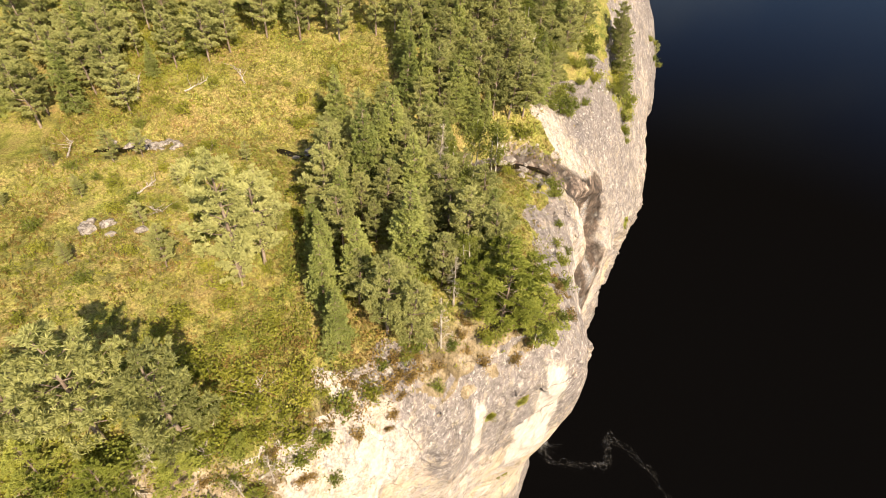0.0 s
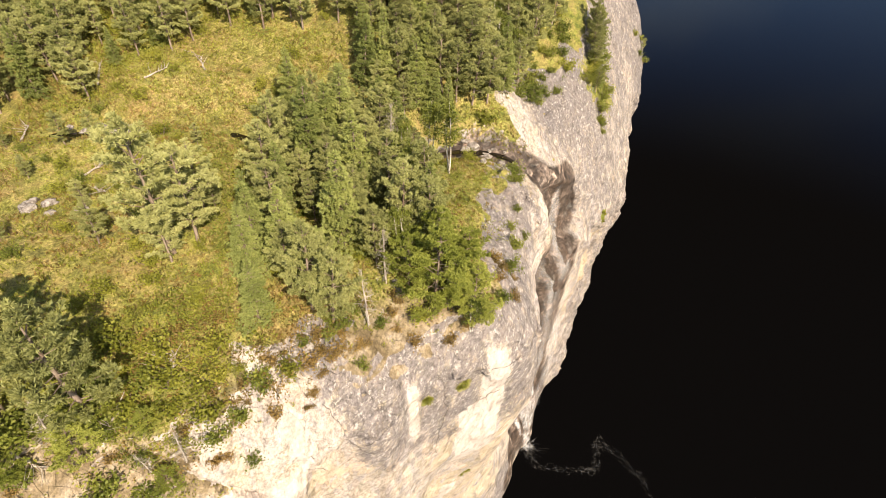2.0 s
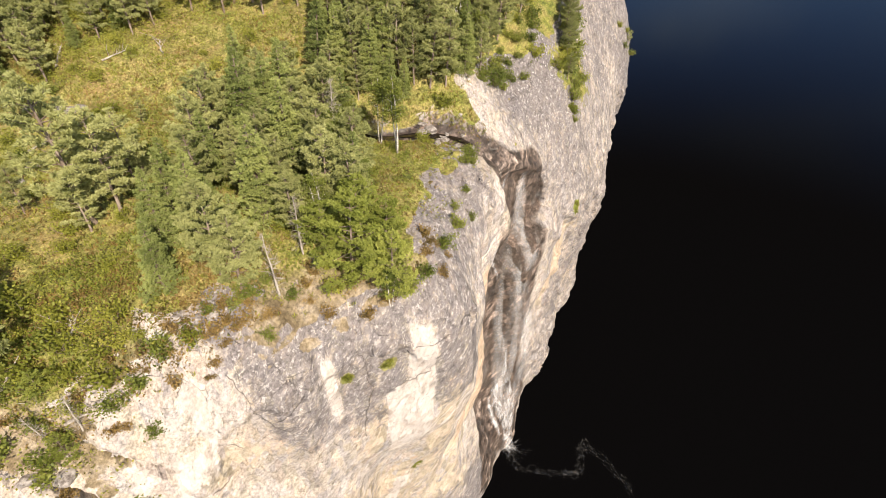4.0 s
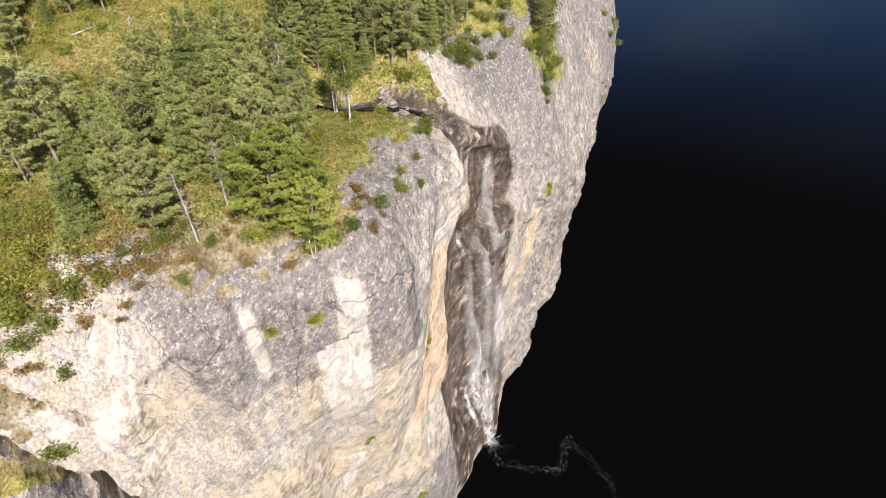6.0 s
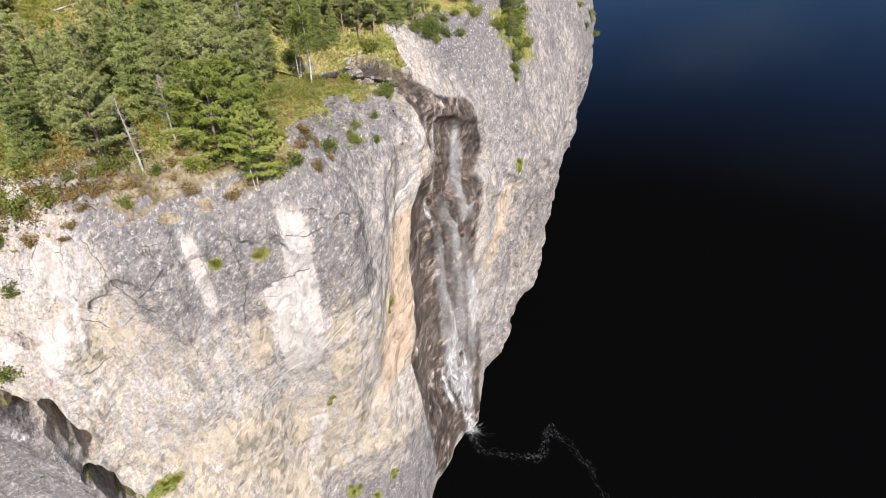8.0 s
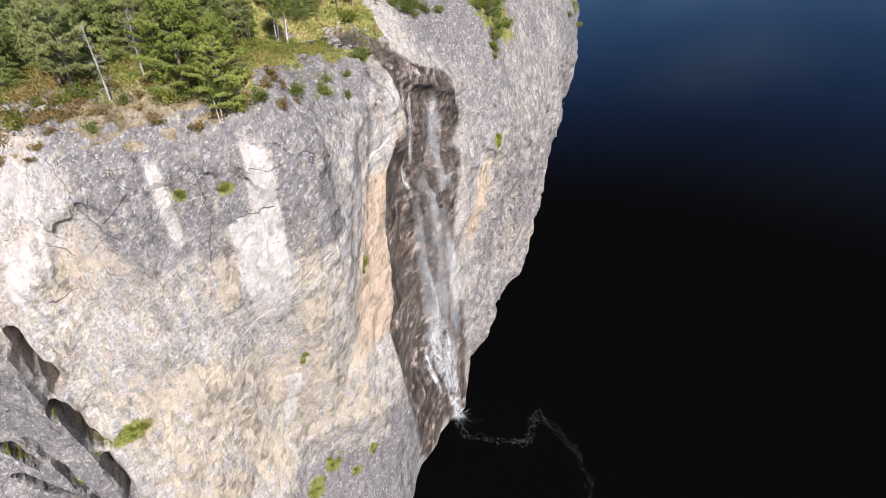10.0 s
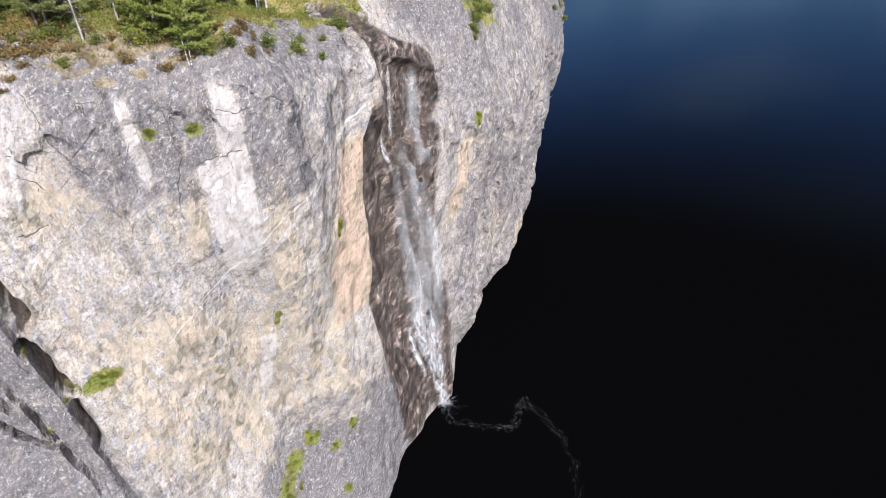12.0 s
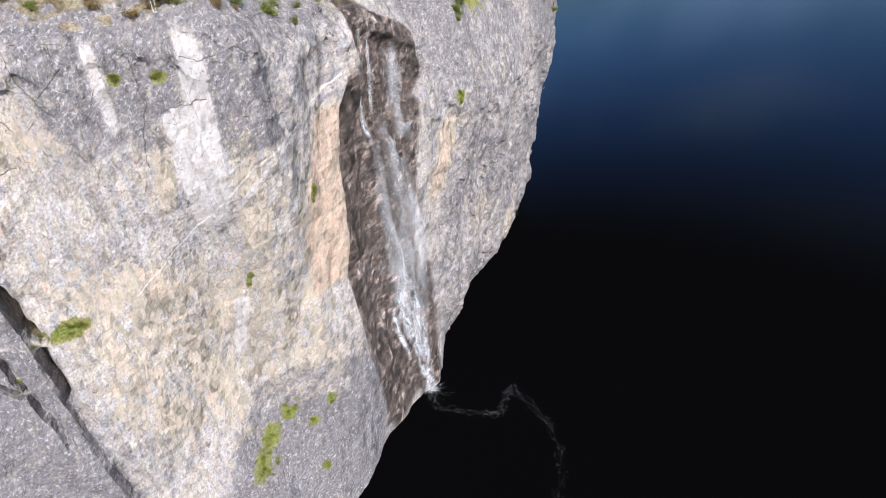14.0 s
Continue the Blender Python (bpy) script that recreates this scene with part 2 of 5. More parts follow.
class Nodes:
    """Short hand for building a node tree."""

    def __init__(self, name):
        self.mat = bpy.data.materials.new(name)
        self.mat.use_nodes = True
        self.t = self.mat.node_tree
        self.p = self.t.nodes["Principled BSDF"]
        self.out = self.t.nodes["Material Output"]

    def link(self, a, b):
        self.t.links.new(a, b)

    def node(self, kind, **ins):
        n = self.t.nodes.new(kind)
        for k, v in ins.items():
            s = n.inputs[k.replace("_", " ")]
            if isinstance(v, bpy.types.NodeSocket):
                self.link(v, s)
            else:
                s.default_value = v
        return n

    def pos(self, scale=(1, 1, 1), rot=(0, 0, 0)):
        g = self.node("ShaderNodeNewGeometry")
        m = self.node("ShaderNodeMapping", Vector=g.outputs["Position"])
        m.inputs["Scale"].default_value = scale
        m.inputs["Rotation"].default_value = [radians(r) for r in rot]
        return m.outputs[0]

    def noise(self, vec, scale, detail=4.0, rough=0.6, distort=0.0):
        n = self.node("ShaderNodeTexNoise", Vector=vec, Scale=scale, Detail=detail, Roughness=rough, Distortion=distort)
        return n.outputs["Fac"]

    def ramp(self, fac, *stops):
        r = self.t.nodes.new("ShaderNodeValToRGB")
        el = r.color_ramp.elements
        while len(el) < len(stops):
            el.new(0.5)
        for e, (at, col) in zip(el, stops):
            e.position = at
            e.color = (*col, 1) if isinstance(col, tuple) else (col, col, col, 1)
        self.link(fac, r.inputs[0])
        return r.outputs[0]

    def mix(self, fac, a, b, mode="MIX"):
        n = self.t.nodes.new("ShaderNodeMix")
        n.data_type, n.blend_type = "RGBA", mode
        for s, v in ((n.inputs[0], fac), (n.inputs[6], a), (n.inputs[7], b)):
            if isinstance(v, bpy.types.NodeSocket):
                self.link(v, s)
            elif isinstance(v, tuple):
                s.default_value = (*v, 1)
            else:
                s.default_value = v
        return n.outputs[2]

    def math(self, op, a, b=0.0, clamp=False):
        n = self.t.nodes.new("ShaderNodeMath")
        n.operation, n.use_clamp = op, clamp
        for s, v in zip(n.inputs, (a, b)):
            if isinstance(v, bpy.types.NodeSocket):
                self.link(v, s)
            else:
                s.default_value = v
        return n.outputs[0]

    def attr(self, name):
        n = self.t.nodes.new("ShaderNodeAttribute")
        n.attribute_name = name
        return n.outputs["Fac"]

    def bump(self, h, strength, dist):
        b = self.node("ShaderNodeBump", Height=h)
        b.inputs["Strength"].default_value, b.inputs["Distance"].default_value = strength, dist
        return b.outputs[0]

    def step(self, value, lo, hi):
        n = self.t.nodes.new("ShaderNodeMapRange")
        n.interpolation_type = "SMOOTHSTEP"
        self.link(value, n.inputs[0])
        n.inputs[1].default_value, n.inputs[2].default_value = lo, hi
        return n.outputs[0]


def heath_colour(n):
    big = n.noise(n.pos((0.14, 0.14, 0.14)), 1.0, 4, 0.6)
    mid = n.noise(n.pos((0.8, 0.8, 0.8)), 1.0, 5, 0.7)
    fine = n.noise(n.pos((7, 7, 7)), 1.0, 3, 0.7)
    c = n.ramp(big, (0.34, (0.12, 0.145, 0.03)), (0.45, (0.23, 0.23, 0.055)), (0.54, (0.30, 0.25, 0.09)), (0.64, (0.28, 0.20, 0.08)))
    c2 = n.ramp(mid, (0.36, (0.06, 0.09, 0.02)), (0.45, (0.22, 0.235, 0.05)), (0.55, (0.34, 0.285, 0.11)), (0.66, (0.28, 0.185, 0.08)))
    c = n.mix(0.55, c, c2)
    return n.mix(0.6, c, n.ramp(fine, (0.32, 0.3), (0.5, 0.95), (0.66, 1.6)), "MULTIPLY"), mid, fine


def heath_material():
    n = Nodes("heath")
    c, mid, fine = heath_colour(n)
    n.link(c, n.p.inputs["Base Color"])
    n.p.inputs["Roughness"].default_value = 0.95
    n.p.inputs["Specular IOR Level"].default_value = 0.15
    n.link(n.bump(n.math("ADD", n.math("MULTIPLY", mid, 1.2), fine), 0.9, 0.25), n.p.inputs["Normal"])
    return n.mat


def cliff_material():
    n = Nodes("granite")
    g = n.node("ShaderNodeNewGeometry")
    sep = n.node("ShaderNodeSeparateXYZ", Vector=g.outputs["Position"]).outputs
    along = n.math("MULTIPLY", n.math("ADD", sep[0], sep[1]), R2)
    out = n.math("MULTIPLY", n.math("SUBTRACT", sep[0], sep[1]), R2)

    # the grain runs long where the wall turns in towards the chute
    turn = n.node("ShaderNodeMapRange", Value=along)
    for k, val in ((1, 17.5), (2, 31.0), (3, 0.0), (4, 4.5)):
        turn.inputs[k].default_value = val
    grain = n.math("SUBTRACT", along, turn.outputs[0])

    def ab(sa, sb, sz, shear=0.0, warp=0.0, size=0.4):
        """Along the wall, out of it and up, sheared so that grain runs aslant."""
        u = n.math("SUBTRACT", grain, n.math("MULTIPLY", sep[2], shear))
        c = n.node("ShaderNodeCombineXYZ", X=n.math("MULTIPLY", u, sa), Y=n.math("MULTIPLY", out, sb * 0.8), Z=n.math("MULTIPLY", sep[2], sz)).outputs[0]
        if not warp:
            return c
        dn = n.node("ShaderNodeTexNoise", Vector=n.pos((size, size, size * 0.6)), Scale=1.0, Detail=4.0)
        add = n.node("ShaderNodeVectorMath")
        add.operation = "MULTIPLY_ADD"
        n.link(dn.outputs["Color"], add.inputs[0])
        add.inputs[1].default_value = (warp, warp, warp)
        n.link(c, add.inputs[2])
        return add.outputs[0]

    def vec(op, a, b):
        v = n.t.nodes.new("ShaderNodeVectorMath")
        v.operation = op
        for s, x in zip(v.inputs, (a, b)):
            if isinstance(x, bpy.types.NodeSocket):
                n.link(x, s)
            else:
                s.default_value = x
        return v.outputs["Value"] if op in ("DOT_PRODUCT", "LENGTH", "DISTANCE") else v.outputs[0]

    def slabs(v):
        """Random colour of each slab and a tilted facet inside it."""
        vo = n.node("ShaderNodeTexVoronoi", Vector=v)
        tilt = vec("SUBTRACT", vo.outputs["Color"], (0.5, 0.5, 0.5))
        face = vec("DOT_PRODUCT", vec("SUBTRACT", v, vo.outputs["Position"]), tilt)
        return n.node("ShaderNodeSeparateColor", Color=vo.outputs["Color"]).outputs, face

    def edges(v, w):
        vo = n.node("ShaderNodeTexVoronoi", Vector=v)
        vo.feature = "DISTANCE_TO_EDGE"
        return n.math("SUBTRACT", 1.0, n.step(vo.outputs["Distance"], 0.0, w))

    slab_v = ab(0.30, 0.16, 0.10, 0.05, 0.05, 0.5)
    cross_v = ab(0.13, 0.10, 0.21, 1.25, 0.04, 0.5)
    chip_v = ab(0.60, 0.3, 0.24, 0.25, 0.05, 1.0)
    flake_v = ab(0.42, 0.3, 0.62, 1.1, 0.06, 1.0)
    bit, bit_f = slabs(ab(1.6, 1.0, 0.9, 0.6, 0.08, 2.0))
    slab, slab_f = slabs(slab_v)
    cross, cross_f = slabs(cross_v)
    chip, chip_f = slabs(chip_v)
    flk, flake_f = slabs(flake_v)
    big = n.noise(ab(0.11, 0.11, 0.08, 0.3), 1.0, 5, 0.6, 0.8)
    streak = n.noise(ab(0.8, 0.8, 0.12, 0.30), 1.0, 2, 0.5, 0.2)
    mott = n.noise(ab(1.4, 1.4, 1.1, 0.3), 1.0, 6, 0.72, 0.3)
    speck = n.noise(ab(6.5, 6.5, 5.0, 0.3), 1.0, 5, 0.8)
    hatch = n.noise(ab(5.0, 5.0, 2.6, 0.3), 1.0, 6, 0.78, 0.2)
    hatch2 = n.noise(ab(2.6, 2.6, 2.2, 0.8), 1.0, 6, 0.75, 0.2)
    # pinkish grey stone in broad slabs, streaked along two sets of bedding
    c = n.ramp(slab[0], (0.0, (0.52, 0.455, 0.385)), (0.25, (0.45, 0.42, 0.415)), (0.5, (0.58, 0.53, 0.50)), (0.75, (0.43, 0.40, 0.405)), (1.0, (0.55, 0.505, 0.475)))
    c = n.mix(0.40, c, n.ramp(cross[0], (0.0, (0.47, 0.40, 0.31)), (0.35, (0.42, 0.395, 0.395)), (0.65, (0.58, 0.53, 0.49)), (1.0, (0.47, 0.415, 0.36))))
    c = n.mix(0.30, c, n.ramp(big, (0.36, (0.38, 0.355, 0.36)), (0.46, (0.50, 0.455, 0.425)), (0.55, (0.56, 0.49, 0.42)), (0.64, (0.44, 0.405, 0.395))))
    steep = n.noise(ab(1.3, 1.0, 0.2, -0.06), 1.0, 6, 0.75, 0.1)
    rise = n.node("ShaderNodeCombineXYZ", X=n.math("MULTIPLY", along, 0.16), Y=n.math("MULTIPLY", out, 0.3), Z=n.math("MULTIPLY", n.math("SUBTRACT", sep[2], n.math("MULTIPLY", along, 0.52)), 1.25)).outputs[0]
    slant = n.noise(rise, 1.0, 6, 0.75, 0.1)
    side = n.math("MULTIPLY", n.step(along, 10.0, 17.0), n.step(sep[2], 17.0, 26.0))
    bed = n.mix(side, steep, slant)
    c = n.mix(0.62, c, n.ramp(bed, (0.36, (0.66, 0.65, 0.67)), (0.45, (0.96, 0.95, 0.94)), (0.53, (1.08, 1.06, 1.04)), (0.64, (0.84, 0.82, 0.78))), "MULTIPLY")
    c = n.mix(0.6, c, n.ramp(chip[0], (0.0, 0.76), (0.5, 1.0), (1.0, 1.16)), "MULTIPLY")
    c = n.mix(0.6, c, n.ramp(chip[2], (0.0, (1.08, 1.0, 0.82)), (0.3, (1.0, 1.0, 1.0)), (0.55, (0.93, 0.97, 1.05)), (0.75, (1.10, 0.97, 0.88)), (1.0, (1.0, 1.02, 0.88))), "MULTIPLY")
    c = n.mix(0.25, c, n.ramp(flk[0], (0.0, 0.76), (0.5, 1.0), (1.0, 1.16)), "MULTIPLY")
    c = n.mix(0.12, c, n.ramp(mott, (0.38, 0.5), (0.49, 1.0), (0.60, 1.35)), "MULTIPLY")
    c = n.mix(0.34, c, n.ramp(hatch, (0.40, 0.5), (0.5, 1.0), (0.60, 1.45)), "MULTIPLY")
    c = n.mix(0.62, c, n.ramp(speck, (0.40, 0.5), (0.5, 1.0), (0.60, 1.45)), "MULTIPLY")
    # pale lines along some of the flake edges
    flake = n.math("MAXIMUM", n.math("MULTIPLY", edges(chip_v, 0.03), n.step(hatch2, 0.49, 0.54)), n.math("MULTIPLY", edges(flake_v, 0.035), n.step(mott, 0.50, 0.55)))
    c = n.mix(n.math("MULTIPLY", flake, 0.55), c, (0.66, 0.60, 0.54))
    c = n.mix(1.0, c, (0.87, 0.86, 0.86), "MULTIPLY")
    # rust and ochre films
    rust_n = n.noise(ab(0.5, 0.5, 0.22, 0.3), 1.0, 3, 0.6, 0.5)
    rust = n.math("ADD", n.math("MULTIPLY", n.math("SUBTRACT", rust_n, 0.5), 1.3), n.math("MULTIPLY", n.math("SUBTRACT", chip[1], 0.5), 0.5))
    rust = n.math("MULTIPLY", n.step(n.math("ADD", rust, n.attr("rust")), 0.30, 0.54), 0.74)
    tone = n.math("ADD", n.math("MULTIPLY", bed, 0.7), n.math("MULTIPLY", chip[0], 0.3))
    tan = n.ramp(tone, (0.30, (0.36, 0.30, 0.205)), (0.42, (0.46, 0.385, 0.28)), (0.55, (0.54, 0.44, 0.33)), (0.68, (0.57, 0.425, 0.32)))
    orange = n.ramp(tone, (0.30, (0.42, 0.31, 0.20)), (0.45, (0.56, 0.41, 0.285)), (0.62, (0.61, 0.40, 0.28)))
    ochre = n.mix(n.step(n.attr("rust"), 0.70, 1.0), tan, orange)
    c = n.mix(rust, c, n.mix(0.6, ochre, n.ramp(hatch, (0.34, 0.6), (0.5, 1.0), (0.66, 1.35)), "MULTIPLY"))
    # bleached slabs with ragged rims, and sun glare painted as pale rock
    pale_n = n.noise(ab(0.7, 0.7, 0.26, 0.25), 1.0, 3, 0.6, 0.3)
    pale = n.math("ADD", n.math("MULTIPLY", n.math("SUBTRACT", pale_n, 0.5), 1.9), n.math("MULTIPLY", n.math("SUBTRACT", speck, 0.5), 0.7))
    pale = n.math("MULTIPLY", n.step(n.math("ADD", pale, n.attr("pale")), 0.42, 0.66), 0.9)
    white = n.ramp(n.math("ADD", n.math("MULTIPLY", hatch, 0.5), n.math("MULTIPLY", chip[1], 0.15)), (0.22, (0.44, 0.37, 0.325)), (0.32, (0.56, 0.505, 0.475)), (0.42, (0.64, 0.59, 0.565)))
    c = n.mix(pale, c, white)
    # violet-grey lichen in speckled crusts
    lich = n.math("ADD", n.math("MULTIPLY", n.attr("lichen"), 0.19), n.math("MULTIPLY", speck, 0.55))
    lich = n.math("ADD", lich, n.math("MULTIPLY", hatch2, 0.35))
    lich = n.math("MULTIPLY", n.step(n.math("ADD", lich, n.math("MULTIPLY", mott, 0.45)), 0.748, 0.84), 0.86)
    c = n.mix(lich, c, n.ramp(speck, (0.4, (0.07, 0.061, 0.068)), (0.62, (0.235, 0.215, 0.222))))
    fleck = n.step(n.noise(ab(4.2, 4.2, 3.4, 0.4), 1.0, 6, 0.82), 0.55, 0.60)
    c = n.mix(n.math("MULTIPLY", fleck, n.math("ADD", 0.12, n.math("MULTIPLY", n.attr("lichen"), 0.42), True)), c, (0.70, 0.665, 0.65))
    # quartz veins and dark joints
    vein = n.math("MULTIPLY", edges(ab(0.20, 0.20, 0.15, 0.9, 0.4, 0.6), 0.010), n.step(streak, 0.50, 0.56))
    joint = n.math("MULTIPLY", edges(slab_v, 0.007), n.step(big, 0.53, 0.56))
    joint = n.math("MAXIMUM", joint, n.math("MULTIPLY", edges(cross_v, 0.007), n.step(steep, 0.54, 0.57)))
    wob = n.node("ShaderNodeTexNoise", Vector=ab(0.9, 0.9, 0.9), Scale=1.0, Detail=5.0).outputs["Fac"]
    wob = n.math("MULTIPLY", n.math("SUBTRACT", wob, 0.5), 1.1)
    plane = n.node("ShaderNodeCombineXYZ", X=n.math("ADD", along, wob), Y=n.math("ADD", sep[2], wob)).outputs[0]

    def line(a0, z0, a1, z1, w):
        """A straight crack or vein on the wall between two places along it."""
        da, dz = a1 - a0, z1 - z0
        k = 1.0 / (da * da + dz * dz)
        rel = vec("SUBTRACT", plane, (a0, z0, 0))
        h = n.math("MULTIPLY", vec("DOT_PRODUCT", rel, (da, dz, 0)), k, True)
        foot = n.node("ShaderNodeCombineXYZ", X=n.math("MULTIPLY", h, da), Y=n.math("MULTIPLY", h, dz)).outputs[0]
        return n.math("SUBTRACT", 1.0, n.step(vec("DISTANCE", rel, foot), w * 0.25, w * 0.62))

    for seg in VEINS:
        vein = n.math("MAXIMUM", vein, line(*seg))
    for seg in CRACKS:
        joint = n.math("MAXIMUM", joint, line(*seg))
    c = n.mix(n.math("MULTIPLY", vein, n.step(speck, 0.30, 0.56)), c, (0.68, 0.61, 0.53))
    c = n.mix(n.math("MULTIPLY", joint, 0.62), c, (0.07, 0.058, 0.052))
    # wet, peat-stained rock by the stream and the fall
    wet_n = n.noise(ab(0.9, 0.9, 0.45, 0.15), 1.0, 5, 0.7, 0.1)
    wet = n.step(n.math("ADD", n.math("MULTIPLY", wet_n, 0.8), n.attr("wet")), 0.66, 0.98)
    damp = n.ramp(wet_n, (0.34, (0.026, 0.019, 0.016)), (0.52, (0.080, 0.057, 0.046)), (0.68, (0.24, 0.19, 0.165)))
    damp = n.mix(0.9, damp, n.ramp(chip[0], (0.0, 0.45), (0.5, 1.0), (1.0, 1.9)), "MULTIPLY")
    damp = n.mix(0.8, damp, n.ramp(flk[0], (0.0, 0.5), (0.5, 1.0), (1.0, 1.7)), "MULTIPLY")
    c = n.mix(n.math("MULTIPLY", wet, 0.93), c, n.mix(0.7, damp, n.ramp(speck, (0.40, 0.5), (0.5, 1.0), (0.60, 1.6)), "MULTIPLY"))
    # heath on ledges and on top
    hc, hm, hf = heath_colour(n)
    hc = n.mix(n.math("MULTIPLY", n.attr("dry"), 0.85), hc, n.ramp(hm, (0.36, (0.15, 0.105, 0.07)), (0.5, (0.27, 0.205, 0.15)), (0.64, (0.40, 0.34, 0.28))))
    hc = n.mix(0.55, hc, n.ramp(speck, (0.38, 0.35), (0.5, 0.95), (0.62, 1.5)), "MULTIPLY")
    hc = n.mix(n.attr("moss"), hc, n.ramp(hf, (0.3, (0.07, 0.10, 0.012)), (0.65, (0.24, 0.27, 0.05))))
    veg = n.step(n.math("ADD", n.attr("veg"), n.math("MULTIPLY", n.math("SUBTRACT", mott, 0.5), 1.3)), 0.42, 0.54)
    c = n.mix(veg, c, hc)
    n.link(c, n.p.inputs["Base Color"])
    n.link(n.math("SUBTRACT", 0.88, n.math("MULTIPLY", wet, 0.5)), n.p.inputs["Roughness"])
    n.p.inputs["Specular IOR Level"].default_value = 0.35
    hgt = n.math("ADD", n.math("ADD", n.math("MULTIPLY", mott, 0.06), n.math("MULTIPLY", hatch, 0.04)), n.math("MULTIPLY", joint, -0.25))
    hgt = n.math("ADD", hgt, n.math("ADD", n.math("MULTIPLY", slab_f, 3.0), n.math("MULTIPLY", cross_f, 2.4)))
    hgt = n.math("ADD", hgt, n.math("ADD", n.math("MULTIPLY", chip_f, 2.4), n.math("MULTIPLY", bit_f, 0.55)))
    hgt = n.math("ADD", hgt, n.math("MULTIPLY", flake_f, 0.9))
    n.link(n.bump(hgt, 0.8, 0.6), n.p.inputs["Normal"])
    return n.mat


def leaf_material(name, dark, mid, light, translucent=0.22, single=0.30, whole=0.40):
    n = Nodes(name)
    g = n.node("ShaderNodeNewGeometry")
    o = n.node("ShaderNodeObjectInfo")
    patch = n.step(n.noise(n.pos((0.7, 0.7, 0.7)), 1.0, 4, 0.65), 0.30, 0.70)
    f = n.math("ADD", n.math("MULTIPLY", g.outputs["Random Per Island"], single), n.math("MULTIPLY", o.outputs["Random"], whole))
    f = n.math("ADD", f, n.math("MULTIPLY", patch, 1.0 - single - whole))
    c = n.ramp(f, (0.1, dark), (0.5, mid), (0.92, light))
    n.link(c, n.p.inputs["Base Color"])
    n.p.inputs["Roughness"].default_value = 0.55
    n.p.inputs["Specular IOR Level"].default_value = 0.3
    tr = n.node("ShaderNodeBsdfTranslucent", Color=c)
    m = n.node("ShaderNodeMixShader", Fac=translucent)
    n.link(n.p.outputs[0], m.inputs[1])
    n.link(tr.outputs[0], m.inputs[2])
    n.link(m.outputs[0], n.out.inputs["Surface"])
    return n.mat


def bark_material(name, a, b, scale=(6, 6, 1.2)):
    n = Nodes(name)
    v = n.noise(n.pos(scale), 1.0, 5, 0.7)
    n.link(n.ramp(v, (0.38, a), (0.6, b)), n.p.inputs["Base Color"])
    n.p.inputs["Roughness"].default_value = 0.9
    n.link(n.bump(v, 0.6, 0.03), n.p.inputs["Normal"])
    return n.mat


def lake_material():
    n = Nodes("lake_water")
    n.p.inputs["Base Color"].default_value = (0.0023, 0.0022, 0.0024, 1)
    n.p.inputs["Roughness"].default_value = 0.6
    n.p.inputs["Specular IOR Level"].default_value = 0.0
    # sky sheen rises towards grazing view, its blue painted into the gloss colour
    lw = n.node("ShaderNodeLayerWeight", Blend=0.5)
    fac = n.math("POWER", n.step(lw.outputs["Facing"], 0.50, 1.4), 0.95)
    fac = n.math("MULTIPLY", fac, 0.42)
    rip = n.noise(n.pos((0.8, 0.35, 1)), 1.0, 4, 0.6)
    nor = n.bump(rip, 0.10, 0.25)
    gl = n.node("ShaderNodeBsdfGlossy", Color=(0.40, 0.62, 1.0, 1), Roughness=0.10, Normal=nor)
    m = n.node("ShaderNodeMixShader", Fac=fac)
    n.link(n.p.outputs[0], m.inputs[1])
    n.link(gl.outputs[0], m.inputs[2])
    n.link(m.outputs[0], n.out.inputs["Surface"])
    return n.mat


def white_water(name, opacity, stretch, lo, hi):
    n = Nodes(name)
    n.p.inputs["Base Color"].default_value = (0.80, 0.81, 0.84, 1)
    n.p.inputs["Roughness"].default_value = 0.5
    v = n.noise(n.pos(stretch), 1.0, 5, 0.7, 0.4)
    al = n.math("MULTIPLY", n.math("MULTIPLY", n.step(v, lo, hi), n.attr("thick")), opacity)
    n.link(al, n.p.inputs["Alpha"])
    return n.mat


rock_mat = cliff_material()
ground_mat = heath_material()
pine_mat = leaf_material("pine_needles", (0.17, 0.19, 0.07), (0.36, 0.38, 0.15), (0.58, 0.58, 0.27), 0.30)
bright_mat = leaf_material("young_pine_needles", (0.16, 0.20, 0.035), (0.34, 0.38, 0.09), (0.54, 0.56, 0.16), 0.30)
spruce_mat = leaf_material("spruce_needles", (0.13, 0.17, 0.05), (0.29, 0.335, 0.11), (0.49, 0.52, 0.19), 0.30)
birch_mat = leaf_material("birch_leaves", (0.08, 0.11, 0.02), (0.18, 0.215, 0.045), (0.33, 0.34, 0.08), 0.38)
bush_mat = leaf_material("bush_leaves", (0.12, 0.14, 0.022), (0.27, 0.285, 0.05), (0.45, 0.43, 0.095), 0.38)
grass_mat = leaf_material("grass_blades", (0.12, 0.13, 0.03), (0.21, 0.205, 0.055), (0.30, 0.265, 0.095), 0.35, 0.25, 0.0)
heather_mat = leaf_material("heather_sprigs", (0.11, 0.085, 0.03), (0.25, 0.165, 0.055), (0.36, 0.25, 0.10), 0.25, 0.3, 0.1)
pine_bark = bark_material("pine_bark", (0.12, 0.08, 0.06), (0.30, 0.24, 0.20))
birch_bark = bark_material("birch_bark", (0.16, 0.14, 0.13), (0.74, 0.70, 0.66), (5, 5, 9))
dead_bark = bark_material("bleached_wood", (0.22, 0.19, 0.17), (0.50, 0.45, 0.40))
